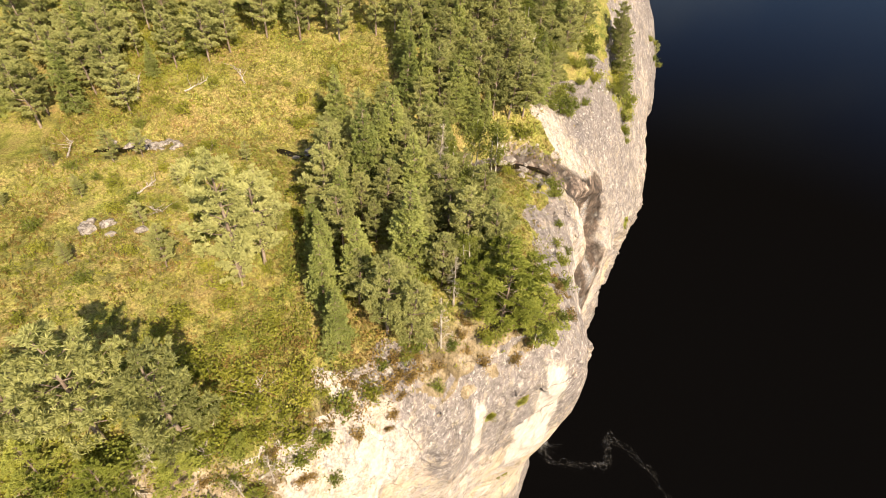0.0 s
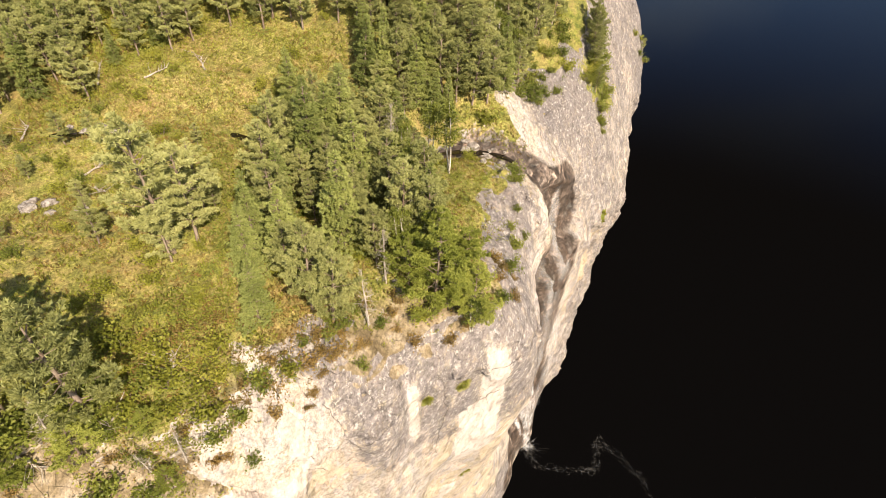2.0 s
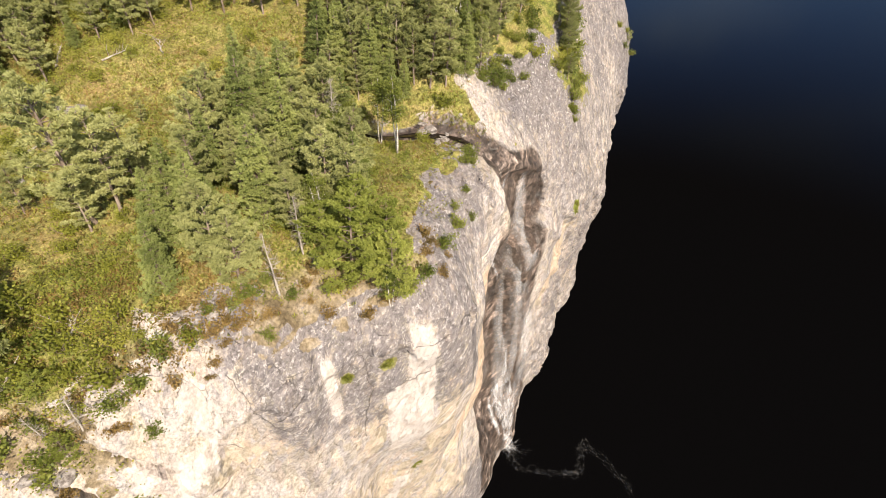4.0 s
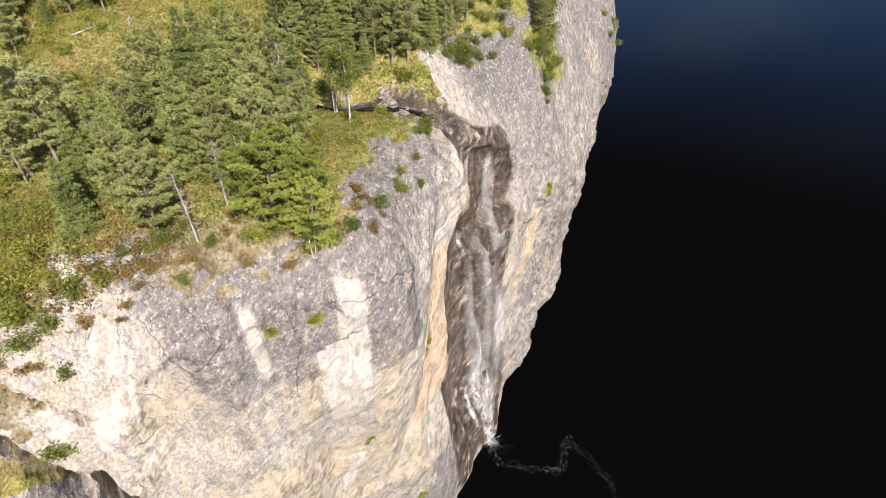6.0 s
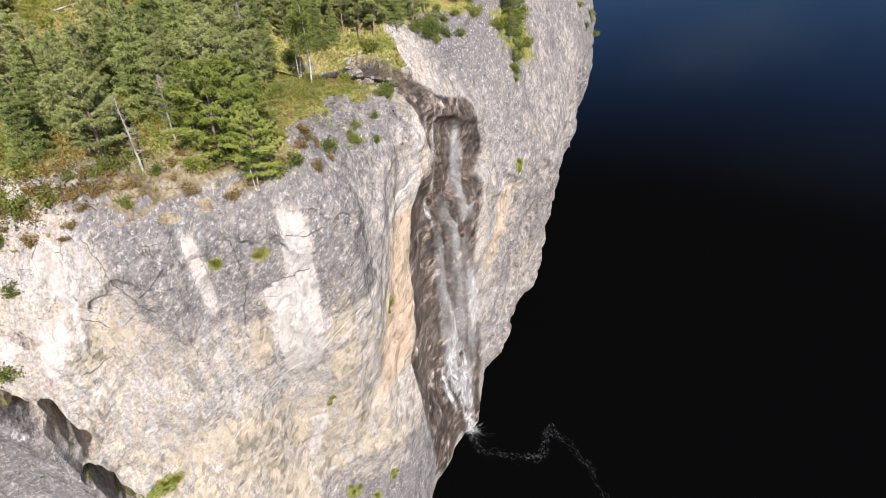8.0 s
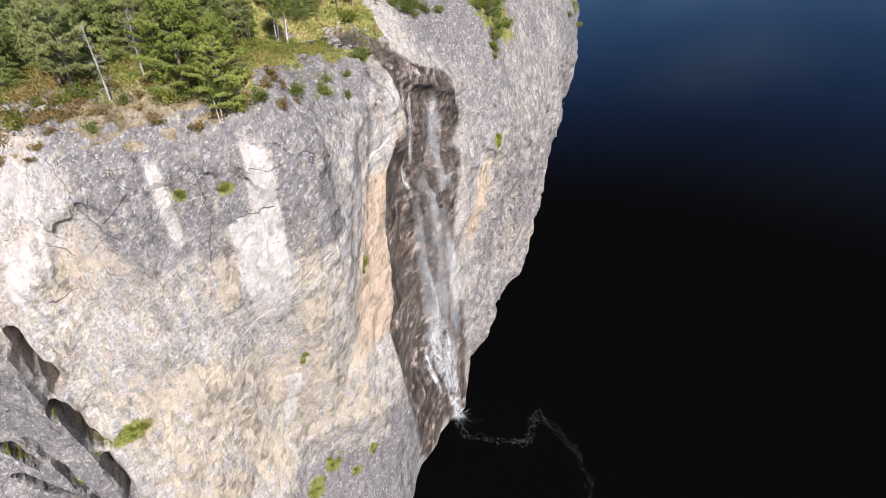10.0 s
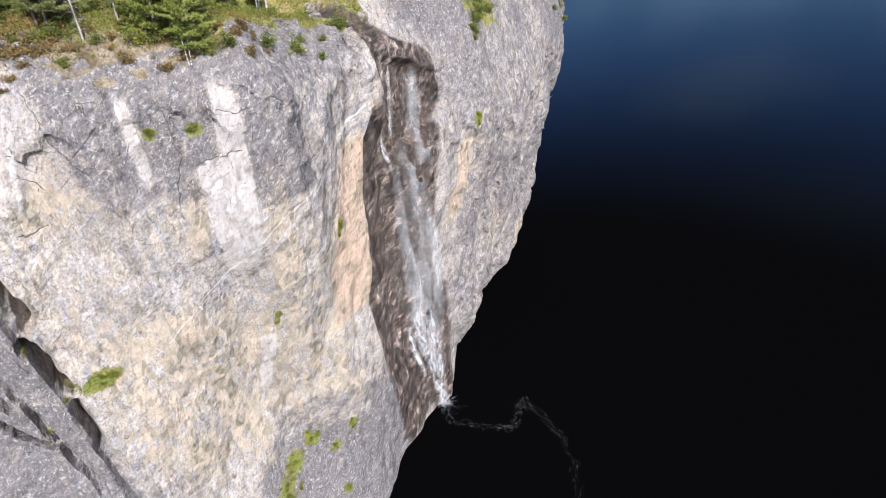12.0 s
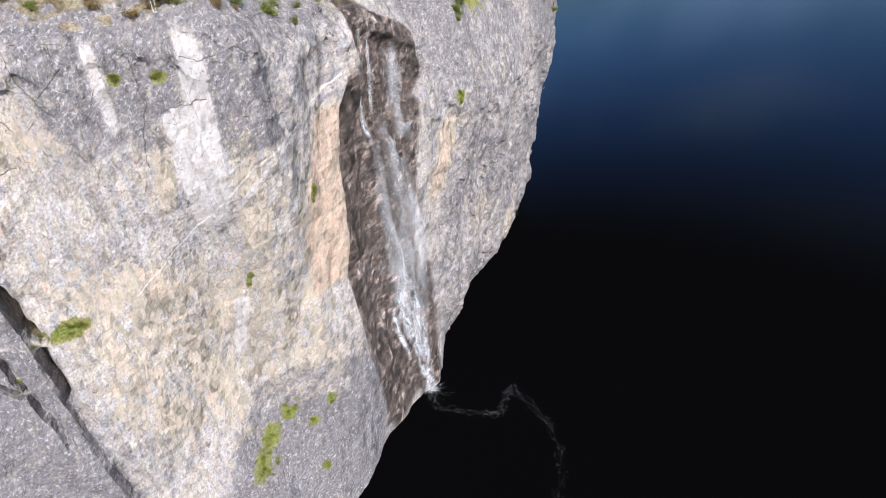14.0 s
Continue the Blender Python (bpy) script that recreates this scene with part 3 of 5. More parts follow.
stone_mat = bark_material("stream_stone", (0.12, 0.10, 0.09), (0.38, 0.35, 0.33), (4.5, 4.5, 4.5))
lake_mat = lake_material()
stream_mat = Nodes("peat_water")
stream_mat.p.inputs["Base Color"].default_value = (0.012, 0.008, 0.005, 1)
stream_mat.p.inputs["Roughness"].default_value = 0.12
stream_mat = stream_mat.mat

# ---------------------------------------------------------------- cliff
A0, A1, B0, B1, Z0, Z1 = -16.0, 84.0, -43.0, -1.0, LAKE_Z - 1.5, 62.0


def rim_c(a, b):
    return curve(a, RIM_A, RIM_B) - b


def stream_y(x):
    return 31.5 + 1.2 * np.sin(x * 0.25) + 1.5 * smooth(x, -5, 6)


def cliff_field(a_lo, a_hi, b_lo, b_hi, step):
    a = np.arange(a_lo, a_hi, step, dtype=np.float32)
    b = np.arange(b_lo, b_hi, step, dtype=np.float32)
    z = np.arange(Z0, Z1, step, dtype=np.float32)
    aw, zw = np.meshgrid(a, z, indexing="ij")
    wall = wall_b(aw, zw).astype(np.float32)
    ag, bg = np.meshgrid(a, b, indexing="ij")
    top = height(*to_xy(ag, bg)).astype(np.float32)
    f1 = wall[:, None, :] - b[None, :, None]
    f2 = top[:, :, None] - z[None, None, :]
    k = 0.45   # rounds the brow
    f = -k * np.logaddexp(-f1 / k, -f2 / k)
    ia, ib, iz = np.nonzero(np.abs(f) < 1.9)
    pa, pb, pz = a[ia], b[ib], z[iz]
    face = smooth(f2[ia, ib, iz], 0.2, 2.0)    # 0 on the heath, 1 on the rock face
    slope = np.where(rim_c(pa, pb) < np.where(pa > 34, 8.5, 4.5), 1.0, 0.0) * (pa > 17)
    # big slabs split by slanting joints, then ribs and blocks
    d = 0.85 * planes(pa * 0.24 - 0.10 * pz, pz * 0.10 + 0.03 * pa, 21)
    d += 0.40 * planes(pa * 0.55 - 0.12 * pz, pz * 0.24 - 0.14 * pa, 43)
    crag = np.maximum(smooth(pz, 42.5, 46.5), 0.75 * smooth(pa, 33, 40))
    d += crag * (0.34 * facets(pa * 0.7 - 0.2 * pz, pb * 0.5, pz * 0.42, 63) + 0.22 * facets(pa * 1.5, pb * 1.2, pz * 0.9, 67))
    d += smooth(pa, 34, 40) * (0.75 * planes(pa * 0.42 - 0.14 * pz, pz * 0.13 + 0.05 * pa, 71) + 0.35 * planes(pa * 1.0 - 0.4 * pz, pz * 0.33, 73))
    d += 0.14 * planes(pa * 1.2 - 0.5 * pz, pz * 0.7, 47) + 0.05 * fbm(pa * 0.9, pb * 0.9, pz * 0.5, 2, 9)
    rough_top = 0.30 * facets(pa * 0.6 + 0.2 * pb, pb * 0.45, pz * 0.6, 53) + 0.15 * facets(pa * 1.4, pb * 1.2, pz * 1.2, 57)
    f[ia, ib, iz] += d * face + rough_top * (1 - face) * np.maximum(slope, 0.7 * (rim_c(pa, pb) < 3.8))
    return f


def add_attribute(me, name, values):
    at = me.attributes.new(name, "FLOAT", "POINT")
    at.data.foreach_set("value", np.ascontiguousarray(values, np.float32))


def one_piece(verts, quads):
    """Drops loose crumbs: keeps the largest connected sheet."""
    lab = np.arange(len(verts))
    u, v = quads.ravel(), np.roll(quads, -1, 1).ravel()
    while True:
        old = lab.copy()
        m = np.minimum(lab[u], lab[v])
        np.minimum.at(lab, u, m)
        np.minimum.at(lab, v, m)
        lab = lab[lab]
        if np.array_equal(old, lab):
            break
    keep = lab == np.bincount(lab).argmax()
    new_id = np.cumsum(keep) - 1
    return verts[keep], new_id[quads[keep[quads[:, 0]]]]


cv, cq = one_piece(*surface_nets(cliff_field(A0, A1, B0, B1, STEP), (A0, B0, Z0), STEP))
cx, cy = to_xy(cv[:, 0], cv[:, 1])
# green ledges on the face
LEDGES = [(1.6, 29.0, 1.5, 0.9), (13.4, 11.0, 1.0, 1.5), (10.6, 8.8, 1.1, 1.6), (8.8, 7.0, 1.4, 1.9), (17.4, 10.4, 0.5, 0.6), (15.0, 8.6, 0.6, 0.7), (14.4, 3.0, 0.6, 0.7), (10.6, 44.6, 0.4, 0.4), (12.9, 44.4, 0.5, 0.4),
          (42.5, 36.5, 0.8, 0.9), (21.4, 33.0, 0.3, 1.0), (13.9, 28.0, 0.3, 1.0)]


def weather(ob, verts):
    """Where the rock is wet, bleached, painted sun-bright, rusty, crusted with lichen or grown over."""
    va, vb, vz = verts.T
    cx, cy = to_xy(va, vb)
    ob.data.materials.append(rock_mat)
    vnor = np.empty(len(verts) * 3, np.float32)
    ob.data.vertices.foreach_get("normal", vnor)
    vnz = vnor.reshape(-1, 3)[:, 2]
    vc = rim_c(va, vb)
    ragged = fbm(va * 0.35, vb * 0.35, vz * 0.35, 3, 31)
    bare = np.where(va > 33, 8.8, np.where(va > 17, 4.8, 1.3 + 2.6 * smooth(fbm(va * 0.45, vb * 0.45, vz * 0.3, 3, 35), -0.2, 0.45))) + 1.6 * ragged + 2.0 * smooth(va, 52, 66) * smooth(fbm(va * 0.2, vb * 0.2, vz * 0, 2, 77), -0.2, 0.5)
    wild = 1 - smooth(va, -0.6, 0.9)    # overgrown corner
    veg = smooth(vnz, 0.45 - 0.3 * wild, 0.75 - 0.35 * wild) * smooth(vc - bare + 2.6 * wild, -0.6, 0.9)
    veg = np.maximum(veg, 0.62 * smooth(vnz, 0.6, 0.85) * smooth(fbm(va * 0.5, vb * 0.5, vz * 0.5, 3, 83), 0.1, 0.7))
    veg = np.maximum(veg, 0.8 * bump(va, 49, 4.0) * bump(vb + 19.5, 0, 2.2) * smooth(vz, 40, 42))
    moss = np.zeros(len(verts), np.float32)
    for la, lz, wa, wz in LEDGES:
        moss = np.maximum(moss, np.exp(-((va - la - 0.25 * (vz - lz)) / wa) ** 2 - ((vz - lz) / wz) ** 2) + 0.18 * ragged * np.exp(-((va - la) / wa / 2) ** 2 - ((vz - lz) / wz / 2) ** 2))
    veg = np.maximum(veg, moss * 1.1 * (vc < 4))
    sx, sy_v = cx, cy
    bed = bump(sy_v, stream_y(sx) + 0.3 * smooth(sx, 4, 8), 0.8 + 0.9 * smooth(sx, 4, 8)) * smooth(sx, -2, 4) * (vz > 40)
    alow = 34.6 + 0.75 * np.maximum(va - 32, 0)
    atop = 46.9 - 0.42 * (va - 31)
    wet = 1.2 * box(va, 30.2, 38.4, 0.45) * smooth(vz, alow, alow + 1.0) * (1 - smooth(vz, atop - 0.6, atop + 1.4))
    left = np.interp(vz, CHUTE_Z, CHUTE_A)
    band = np.maximum(1.2 * box(va - left, 0.1, 3.2, 0.3), 0.60 * box(va - left, 2.5, 10.2, 0.9))
    wet = np.maximum(wet, band * box(vz, 15, 41, 4.0))
    wet = np.maximum(wet, 0.62 * box(va - left, 0.2, 12.0, 1.4) * box(vz + 1.2 * ragged, -4, 19, 3.0))
    wet = np.maximum(wet, 0.40 * box(va, 24, 33, 1.5) * box(vz, -4, 18, 3.0))
    wet = np.maximum(wet, 0.8 * bed * (vc > 0.2))
    veg = veg * (1 - 0.9 * bed)
    pale = 0.95 * box(va, np.interp(vz, [34, 38.7, 42.2, 42.6, 46], [11.9, 11.8, 12.2, 13.6, 14.3]), np.interp(vz, [34, 38.4, 42.4, 45.5], [14.0, 14.7, 15.2, 15.6]), 0.2) * box(vz, 33.6, 46.9, 0.7)
    pale = np.maximum(pale, box(va - 0.08 * (vz - 44), 9.35, 10.0, 0.2) * box(vz, 42.0, 46.8, 0.6))
    # left patch facing the sun: its glare is painted in as paler rock
    pale = np.maximum(pale, 0.52 * box(va, -0.5, 5.4, 1.2) * box(vz - 0.8 * va, 39.0, 48, 1.6))
    pale = np.maximum(pale, 0.8 * box(va - 0.24 * (vz - 22), 11.3, 12.4, 0.3) * box(vz, 19.4, 26.6, 1.0))
    dry = (1 - smooth(va, 15, 19)) * (1 - smooth(vc, 2.6, 4.6 + ragged)) * smooth(vc, -0.5, 0.6)
    rust = np.maximum.reduce([1.1 * box(va, np.interp(vz, [24, 30, 35, 39], [18.9, 19.4, 21.4, 23.4]) + 0.7 * ragged, left + 0.1, 0.6) * box(vz, 22.5, 39.6, 1.0), 0.62 * box(va - 0.1 * (vz - 32), 14.5, 16.4, 0.5) * box(vz, 26, 42, 1.2),
                              0.50 * box(va, 1.5, 20, 2.0) * box(vz + 0.5 * va, 17, 36, 4.0), 0.36 * box(va, 15, 22, 1.5) * box(vz, 18, 38, 3.0), 0.75 * box(va - 0.25 * (vz - 40), 10.7, 12.0, 0.4) * box(vz, 36, 41.5, 0.8), 0.8 * bump(va, 4.5, 2.5) * bump(vz, 18, 2.5),
                              0.7 * bump(va, 5.0, 1.6) * bump(vz, 41.5, 1.6), 0.8 * bump(va, 7.5, 2.0) * bump(vz, 30, 2.5), 0.9 * box(va - 0.4 * (vz - 30) + 0.8 * ragged, 37.4, 40.6, 0.9) * box(vz, 25.5, 35, 1.6), 0.8 * bump(va, 57, 3.5) * bump(vz, 12.5, 3.5), 0.55 * bump(va, 31, 2.5) * bump(vz, 14, 4),
                              0.45 * bump(va, 46, 4) * bump(vz, 20, 5)])
    lichen = np.maximum(0.9 * box(vz, 41.0 - 0.25 * (va - 6), 49, 2.5) * box(va, 6.2, 19.5, 0.5), 0.55 * box(va, 16, 28, 2) * box(vz, 40, 49, 2))
    lichen = np.maximum(lichen, 0.9 * box(va, 6, 29, 1.0) * smooth(vz + 0.8 * ragged, 44.6, 46.2))
    lichen = np.maximum(lichen, 1.05 * box(va - 0.55 * (vz - 12), 8.0, 34, 2.0) * (1 - smooth(vz + 2.5 * ragged, 9, 20)))
    lichen = np.maximum(lichen, 0.95 * (1 - smooth(va, -1.0, 0.2)) * (1 - smooth(vz, 40, 44))) + (0.95 + 0.2 * smooth(vz, 38, 43)) * smooth(va, 32, 40) * (1 - 0.7 * smooth(rust, 0.3, 0.8)) * (0.78 + 0.30 * fbm(va * 0.22, vb * 0.22, vz * 0.12, 3, 87))
    pale = np.maximum(pale, 0.7 * box(va, 11.5, 27, 1.0) * bump(vz, np.interp(va, [9, 11.7, 18, 24, 28], [29, 32, 37.6, 40, 41.2]) + 0.3, 0.35))
    lichen = lichen * (1 - 0.95 * pale)
    for nm, vals in (("veg", veg), ("moss", moss), ("wet", wet), ("pale", pale), ("rust", rust), ("lichen", lichen), ("dry", dry)):
        add_attribute(ob.data, nm, vals)


cliff = tagged(new("cliff", mesh_from("cliff", np.stack([cx, cy, cv[:, 2]], 1), cq[:, ::-1], False)),
               "tall pale grey granite cliff face streaked with rust above a lake", "cliff", kind="structure")
weather(cliff, cv)
fv, fq = one_piece(*surface_nets(cliff_field(A1 - 1.5, 142.0, -100.0, -24.0, 0.8), (A1 - 1.5, -100.0, Z0), 0.8))
fx, fy = to_xy(fv[:, 0], fv[:, 1])
headland = tagged(new("cliff", mesh_from("cliff", np.stack([fx, fy, fv[:, 2]], 1), fq[:, ::-1])),
                  "farther grey cliff receding along the lake shore", "cliff", kind="structure")
weather(headland, fv)
bv, bq = one_piece(*surface_nets(cliff_field(-44.0, A0 + 1.5, -43.0, -3.0, 0.8), (-44.0, -43.0, Z0), 0.8))
bx, by = to_xy(bv[:, 0], bv[:, 1])
near = tagged(new("cliff", mesh_from("cliff", np.stack([bx, by, bv[:, 2]], 1), bq[:, ::-1])),
              "dark grey cliff running on along the shore", "cliff", kind="structure")
weather(near, bv)

# ---------------------------------------------------------------- the plateau behind the brow
ga = np.concatenate([np.arange(-150, -40, 4.0), np.arange(-40, 100, 0.7), np.arange(100, 330, 4.0)])
gb = np.concatenate([np.arange(-300, -62, 5.0), np.arange(-62, -42.6, 0.7), [-42.2]])
AG, BG = np.meshgrid(ga, gb, indexing="ij")
GX, GY = to_xy(AG, BG)
GZ = height(GX, GY) - 0.06
# beyond the detailed face the land falls to the lake behind its rim
GZ = np.where((rim_c(AG, BG) < np.where(AG > 60, 16.0, 0.3)) & ((AG > 82.5) | (AG < -43)), LAKE_Z - 2.0, GZ)
idx = np.arange(AG.size).reshape(AG.shape)
gq = np.stack([idx[:-1, :-1], idx[1:, :-1], idx[1:, 1:], idx[:-1, 1:]], -1).reshape(-1, 4)
ground = tagged(new("ground", mesh_from("ground", np.stack([GX, GY, GZ], -1).reshape(-1, 3), gq)),
                "yellow-green heath and bog plateau behind the cliff edge", "ground", kind="structure")
ground.data.materials.append(ground_mat)

lake = tagged(new("lake", mesh_from("lake", [(-4000, -4000, LAKE_Z), (4000, -4000, LAKE_Z), (4000, 4000, LAKE_Z), (-4000, 4000, LAKE_Z)], [(0, 1, 2, 3)])),
              "calm dark lake water at the foot of the cliff", "lake", kind="structure")
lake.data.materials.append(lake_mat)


from mathutils.bvhtree import BVHTree

CLIFF_BVH = BVHTree.FromPolygons(np.stack([cx, cy, cv[:, 2]], 1).tolist(), cq[:, ::-1].tolist())


def top_z(x, y):
    """Height of the walkable top at a place, by casting down on the built surfaces."""
    z = float(height(np.array([x]), np.array([y]))[0])
    loc = CLIFF_BVH.ray_cast(Vector((x, y, 70)), Vector((0, 0, -1)))[0]
    return loc.z if loc is not None and abs(loc.z - z) < 12 else z


def face_point(a, z, out=0.0):
    """A point on the built cliff face, and its normal."""
    x, y = to_xy(a, 4.0)
    loc, nor, i, dist = CLIFF_BVH.ray_cast(Vector((x, y, z)), Vector((-R2, R2, 0)))
    if loc is None:
        x, y = to_xy(a, float(wall_b(np.array([a]), np.array([z]))[0]))
        return Vector((x, y, z)), Vector((R2, -R2, 0))
    return loc + nor * out, nor

# ---------------------------------------------------------------- vegetation
rng = np.random.default_rng(7)


def thing(name, label, category, group=""):
    return tagged(new(name), label, category, group)


def part(name, mesh, material, parent, label=""):
    ob = new(name, mesh)
    ob.parent = parent
    if material is not None:
        mesh.materials.append(material)
    return tagged(ob, label) if label else ob


def tube(points, radii, sides=6):
    """Vertices and quads of a tapered tube along points."""
    pts, verts, faces = np.asarray(points, float), [], []
    for i, (p, r) in enumerate(zip(pts, radii)):
        d = pts[min(i + 1, len(pts) - 1)] - pts[max(i - 1, 0)]
        d /= np.linalg.norm(d) + 1e-9
        u = np.cross(d, [0.31, 0.95, 0.1])
        u /= np.linalg.norm(u) + 1e-9
        w = np.cross(d, u)
        for s in range(sides):
            t = 2 * math.pi * s / sides
            verts.append(p + r * (u * math.cos(t) + w * math.sin(t)))
    for i in range(len(pts) - 1):
        for s in range(sides):
            n = (s + 1) % sides
            faces.append((i * sides + s, i * sides + n, (i + 1) * sides + n, (i + 1) * sides + s))
    return verts, faces


def join(pieces):
    verts, faces, off = [], [], 0
    for v, f in pieces:
        verts.append(np.asarray(v))
        faces.append(np.asarray(f) + off)
        off += len(v)
    return np.concatenate(verts), np.concatenate(faces)


def unit(v):
    return v / (np.linalg.norm(v, axis=-1, keepdims=True) + 1e-9)


def tufts(at, along, length, width, blades, spread, gen):
    """Sprays of thin triangular blades at the given points."""
    n = len(at)
    at, along = np.repeat(at, blades, 0), np.repeat(along, blades, 0)
    d = unit(along + spread * gen.normal(size=(n * blades, 3)))
    s = unit(np.cross(d, gen.normal(size=(n * blades, 3))))
    ln = length * gen.uniform(0.6, 1.2, (n * blades, 1))
    b = at + gen.normal(scale=length * 0.22, size=at.shape)
    mid = b + d * ln * 0.55
    v = np.stack([b, mid + s * width, b + d * ln, mid - s * width], 1).reshape(-1, 3)
    f = np.arange(n * blades * 4).reshape(-1, 4)
    return v, f


def leaves(at, size, gen):
    n = len(at)
    d = unit(gen.normal(size=(n, 3)))
    s = unit(np.cross(d, gen.normal(size=(n, 3))))
    k = size * gen.uniform(0.6, 1.3, (n, 1))
    v = np.stack([at - d * k, at + s * k * 0.7, at + d * k, at - s * k * 0.7], 1).reshape(-1, 3)
    return v, np.arange(n * 4).reshape(-1, 4)


def trunk_line(h, gen, bend=0.03):
    zs = np.linspace(0, h, 7)
    off = np.cumsum(gen.normal(scale=bend, size=(7, 2)) * h / 7, 0)
    off[0] = 0
    return np.column_stack([off, zs])


def rosettes(at, along, length, width, blades, gen):
    """Dense tufts of broad needle sprays, each fanned round its own axis."""
    n = len(at)
    at, along = np.repeat(at, blades, 0), np.repeat(along, blades, 0)
    d = unit(along + 0.75 * gen.normal(size=(n * blades, 3)))
    s = unit(np.cross(d, gen.normal(size=(n * blades, 3))))
    ln = length * gen.uniform(0.6, 1.15, (n * blades, 1))
    b = at - d * ln * 0.15
    mid = b + d * ln * 0.6
    v = np.stack([b, mid + s * width, b + d * ln, mid - s * width], 1).reshape(-1, 3)
    return v, np.arange(n * blades * 4).reshape(-1, 4)


def conifer(name, label, kind, seed, wide=1.0, leaf=None):
    """A pine (open, clumped crown) or a spruce (tiered, conical), 6 m tall."""
    gen = np.random.default_rng(seed)
    h = 6.0
    pine = kind == "pine"
    line = trunk_line(h, gen, 0.045 if pine else 0.015)
    e = thing(name, label, "pine" if pine else "spruce", "conifers on the plateau")
    line[0, 2] = -0.5
    wood = [tube(line, np.linspace(0.11 if pine else 0.10, 0.02, 7), 7)]
    line[0, 2] = 0.0
    at, along = [], []

    def stem(u):
        return np.array([np.interp(u * h, line[:, 2], line[:, 0]), np.interp(u * h, line[:, 2], line[:, 1]), u * h])

    low = (gen.uniform(0.14, 0.26) if wide == 1.0 else 0.05) if pine else 0.07
    tiers = int(11 * wide ** 0.3) if pine else 15
    for k in range(tiers):
        u0 = low + (0.97 - low) * (k / (tiers - 1)) ** 0.92
        n_b = int(gen.integers(3, 6)) if pine else int(gen.integers(5, 8))
        turn = gen.uniform(0, 6.28)
        for i in range(n_b):
            u = min(0.985, max(low, u0 + gen.normal() * (0.018 if pine else 0.008)))
            base = stem(u)
            az = turn + 6.283 * (i + gen.uniform(-0.3, 0.3)) / n_b
            if pine:
                prof = math.sin(math.pi * min(1.0, (u - low) / (1 - low) * 0.72 + 0.28)) ** 0.8
                ln = wide * h * 0.25 * max(prof, 0.16) * gen.uniform(0.5, 1.2)
                rise = 0.05 + 0.55 * u + gen.normal(scale=0.10)
            else:
                ln = h * 0.255 * (1.02 - u) ** 0.8 * gen.uniform(0.65, 1.12)
                rise = -0.22 + 0.55 * u + gen.normal(scale=0.06)
            d = unit(np.array([math.cos(az), math.sin(az), rise]))
            side = unit(np.cross(d, [0, 0, 1.0]))
            tip = base + d * ln + np.array([0, 0, (0.12 if pine else -0.06) * ln])
            wood.append(tube([base, base + d * ln * 0.5, tip], [0.028, 0.018, 0.006], 4))
            # needle pads on the outer part of each limb and its side twigs
            inner = 0.38 if pine else 0.16
            pads = max(2, int(ln * (4.2 if pine else 4.6) + 1))
            for q in range(pads):
                t = inner + (1.0 - inner) * (q + 0.6) / pads
                reach = ln * (0.42 if pine else 0.46) * (1.12 - t) + 0.05
                for w in (-1, 0, 1) if ln > 0.45 else (0,):
                    c = base + (tip - base) * t + side * w * reach * gen.uniform(0.45, 1.0) + d * abs(w) * 0.08
                    c = c + gen.normal(size=3) * [0.06, 0.06, 0.05]
                    if gen.uniform() < 0.12:
                        continue
                    at.append(c)
                    along.append(d * 0.55 + side * w * 0.45 + np.array([0, 0, 0.5 if pine else 0.08]))
    for k in range(3):
        at.append(stem(1.0 - 0.03 * k))
        along.append(np.array([0, 0, 1.0]))
    at, along = np.array(at), unit(np.array(along))
    v, f = rosettes(at, along, 0.25 if pine else 0.23, 0.017, 36 if pine else 30, gen)
    tv, tf = join(wood)
    part("trunk", mesh_from("trunk", tv, tf), pine_bark, e, "scaly grey-brown trunk with bare limbs")
    part("crown", mesh_from("crown", v, f, False), leaf or (pine_mat if pine else spruce_mat), e)
    return e


def birch(name, label, seed, h=6.0):
    gen = np.random.default_rng(seed)
    e = thing(name, label, "birch", "birches on the plateau")
    wood, at = [], []
    for k in range(2):
        line = trunk_line(h * (1 - 0.12 * k), gen, 0.05)
        line[:, 0] += k * (0.15 + 0.10 * line[:, 2])
        line[0, 2] = -0.4
        wood.append(tube(line, np.linspace(0.085, 0.015, 7), 7))
        for i in range(20):
            u = gen.uniform(0.35, 1.0)
            base = np.array([np.interp(u * h, line[:, 2], line[:, 0]), np.interp(u * h, line[:, 2], line[:, 1]), min(u * h, line[-1, 2])])
            az = gen.uniform(0, 6.28)
            ln = gen.uniform(0.6, 1.5) * (1.25 - u)
            tip = base + np.array([math.cos(az) * ln, math.sin(az) * ln, ln * 0.55])
            wood.append(tube([base, tip], [0.02, 0.004], 3))
            for _ in range(7):
                c = base + (tip - base) * gen.uniform(0.3, 1.15)
                at.append(c + gen.normal(scale=0.17, size=(9, 3)))
    v, f = leaves(np.concatenate(at), 0.075, gen)
    tv, tf = join(wood)
    part("trunk", mesh_from("trunk", tv, tf), birch_bark, e, "white peeling birch trunk with thin limbs")
    part("crown", mesh_from("crown", v, f, False), birch_mat, e)
    return e


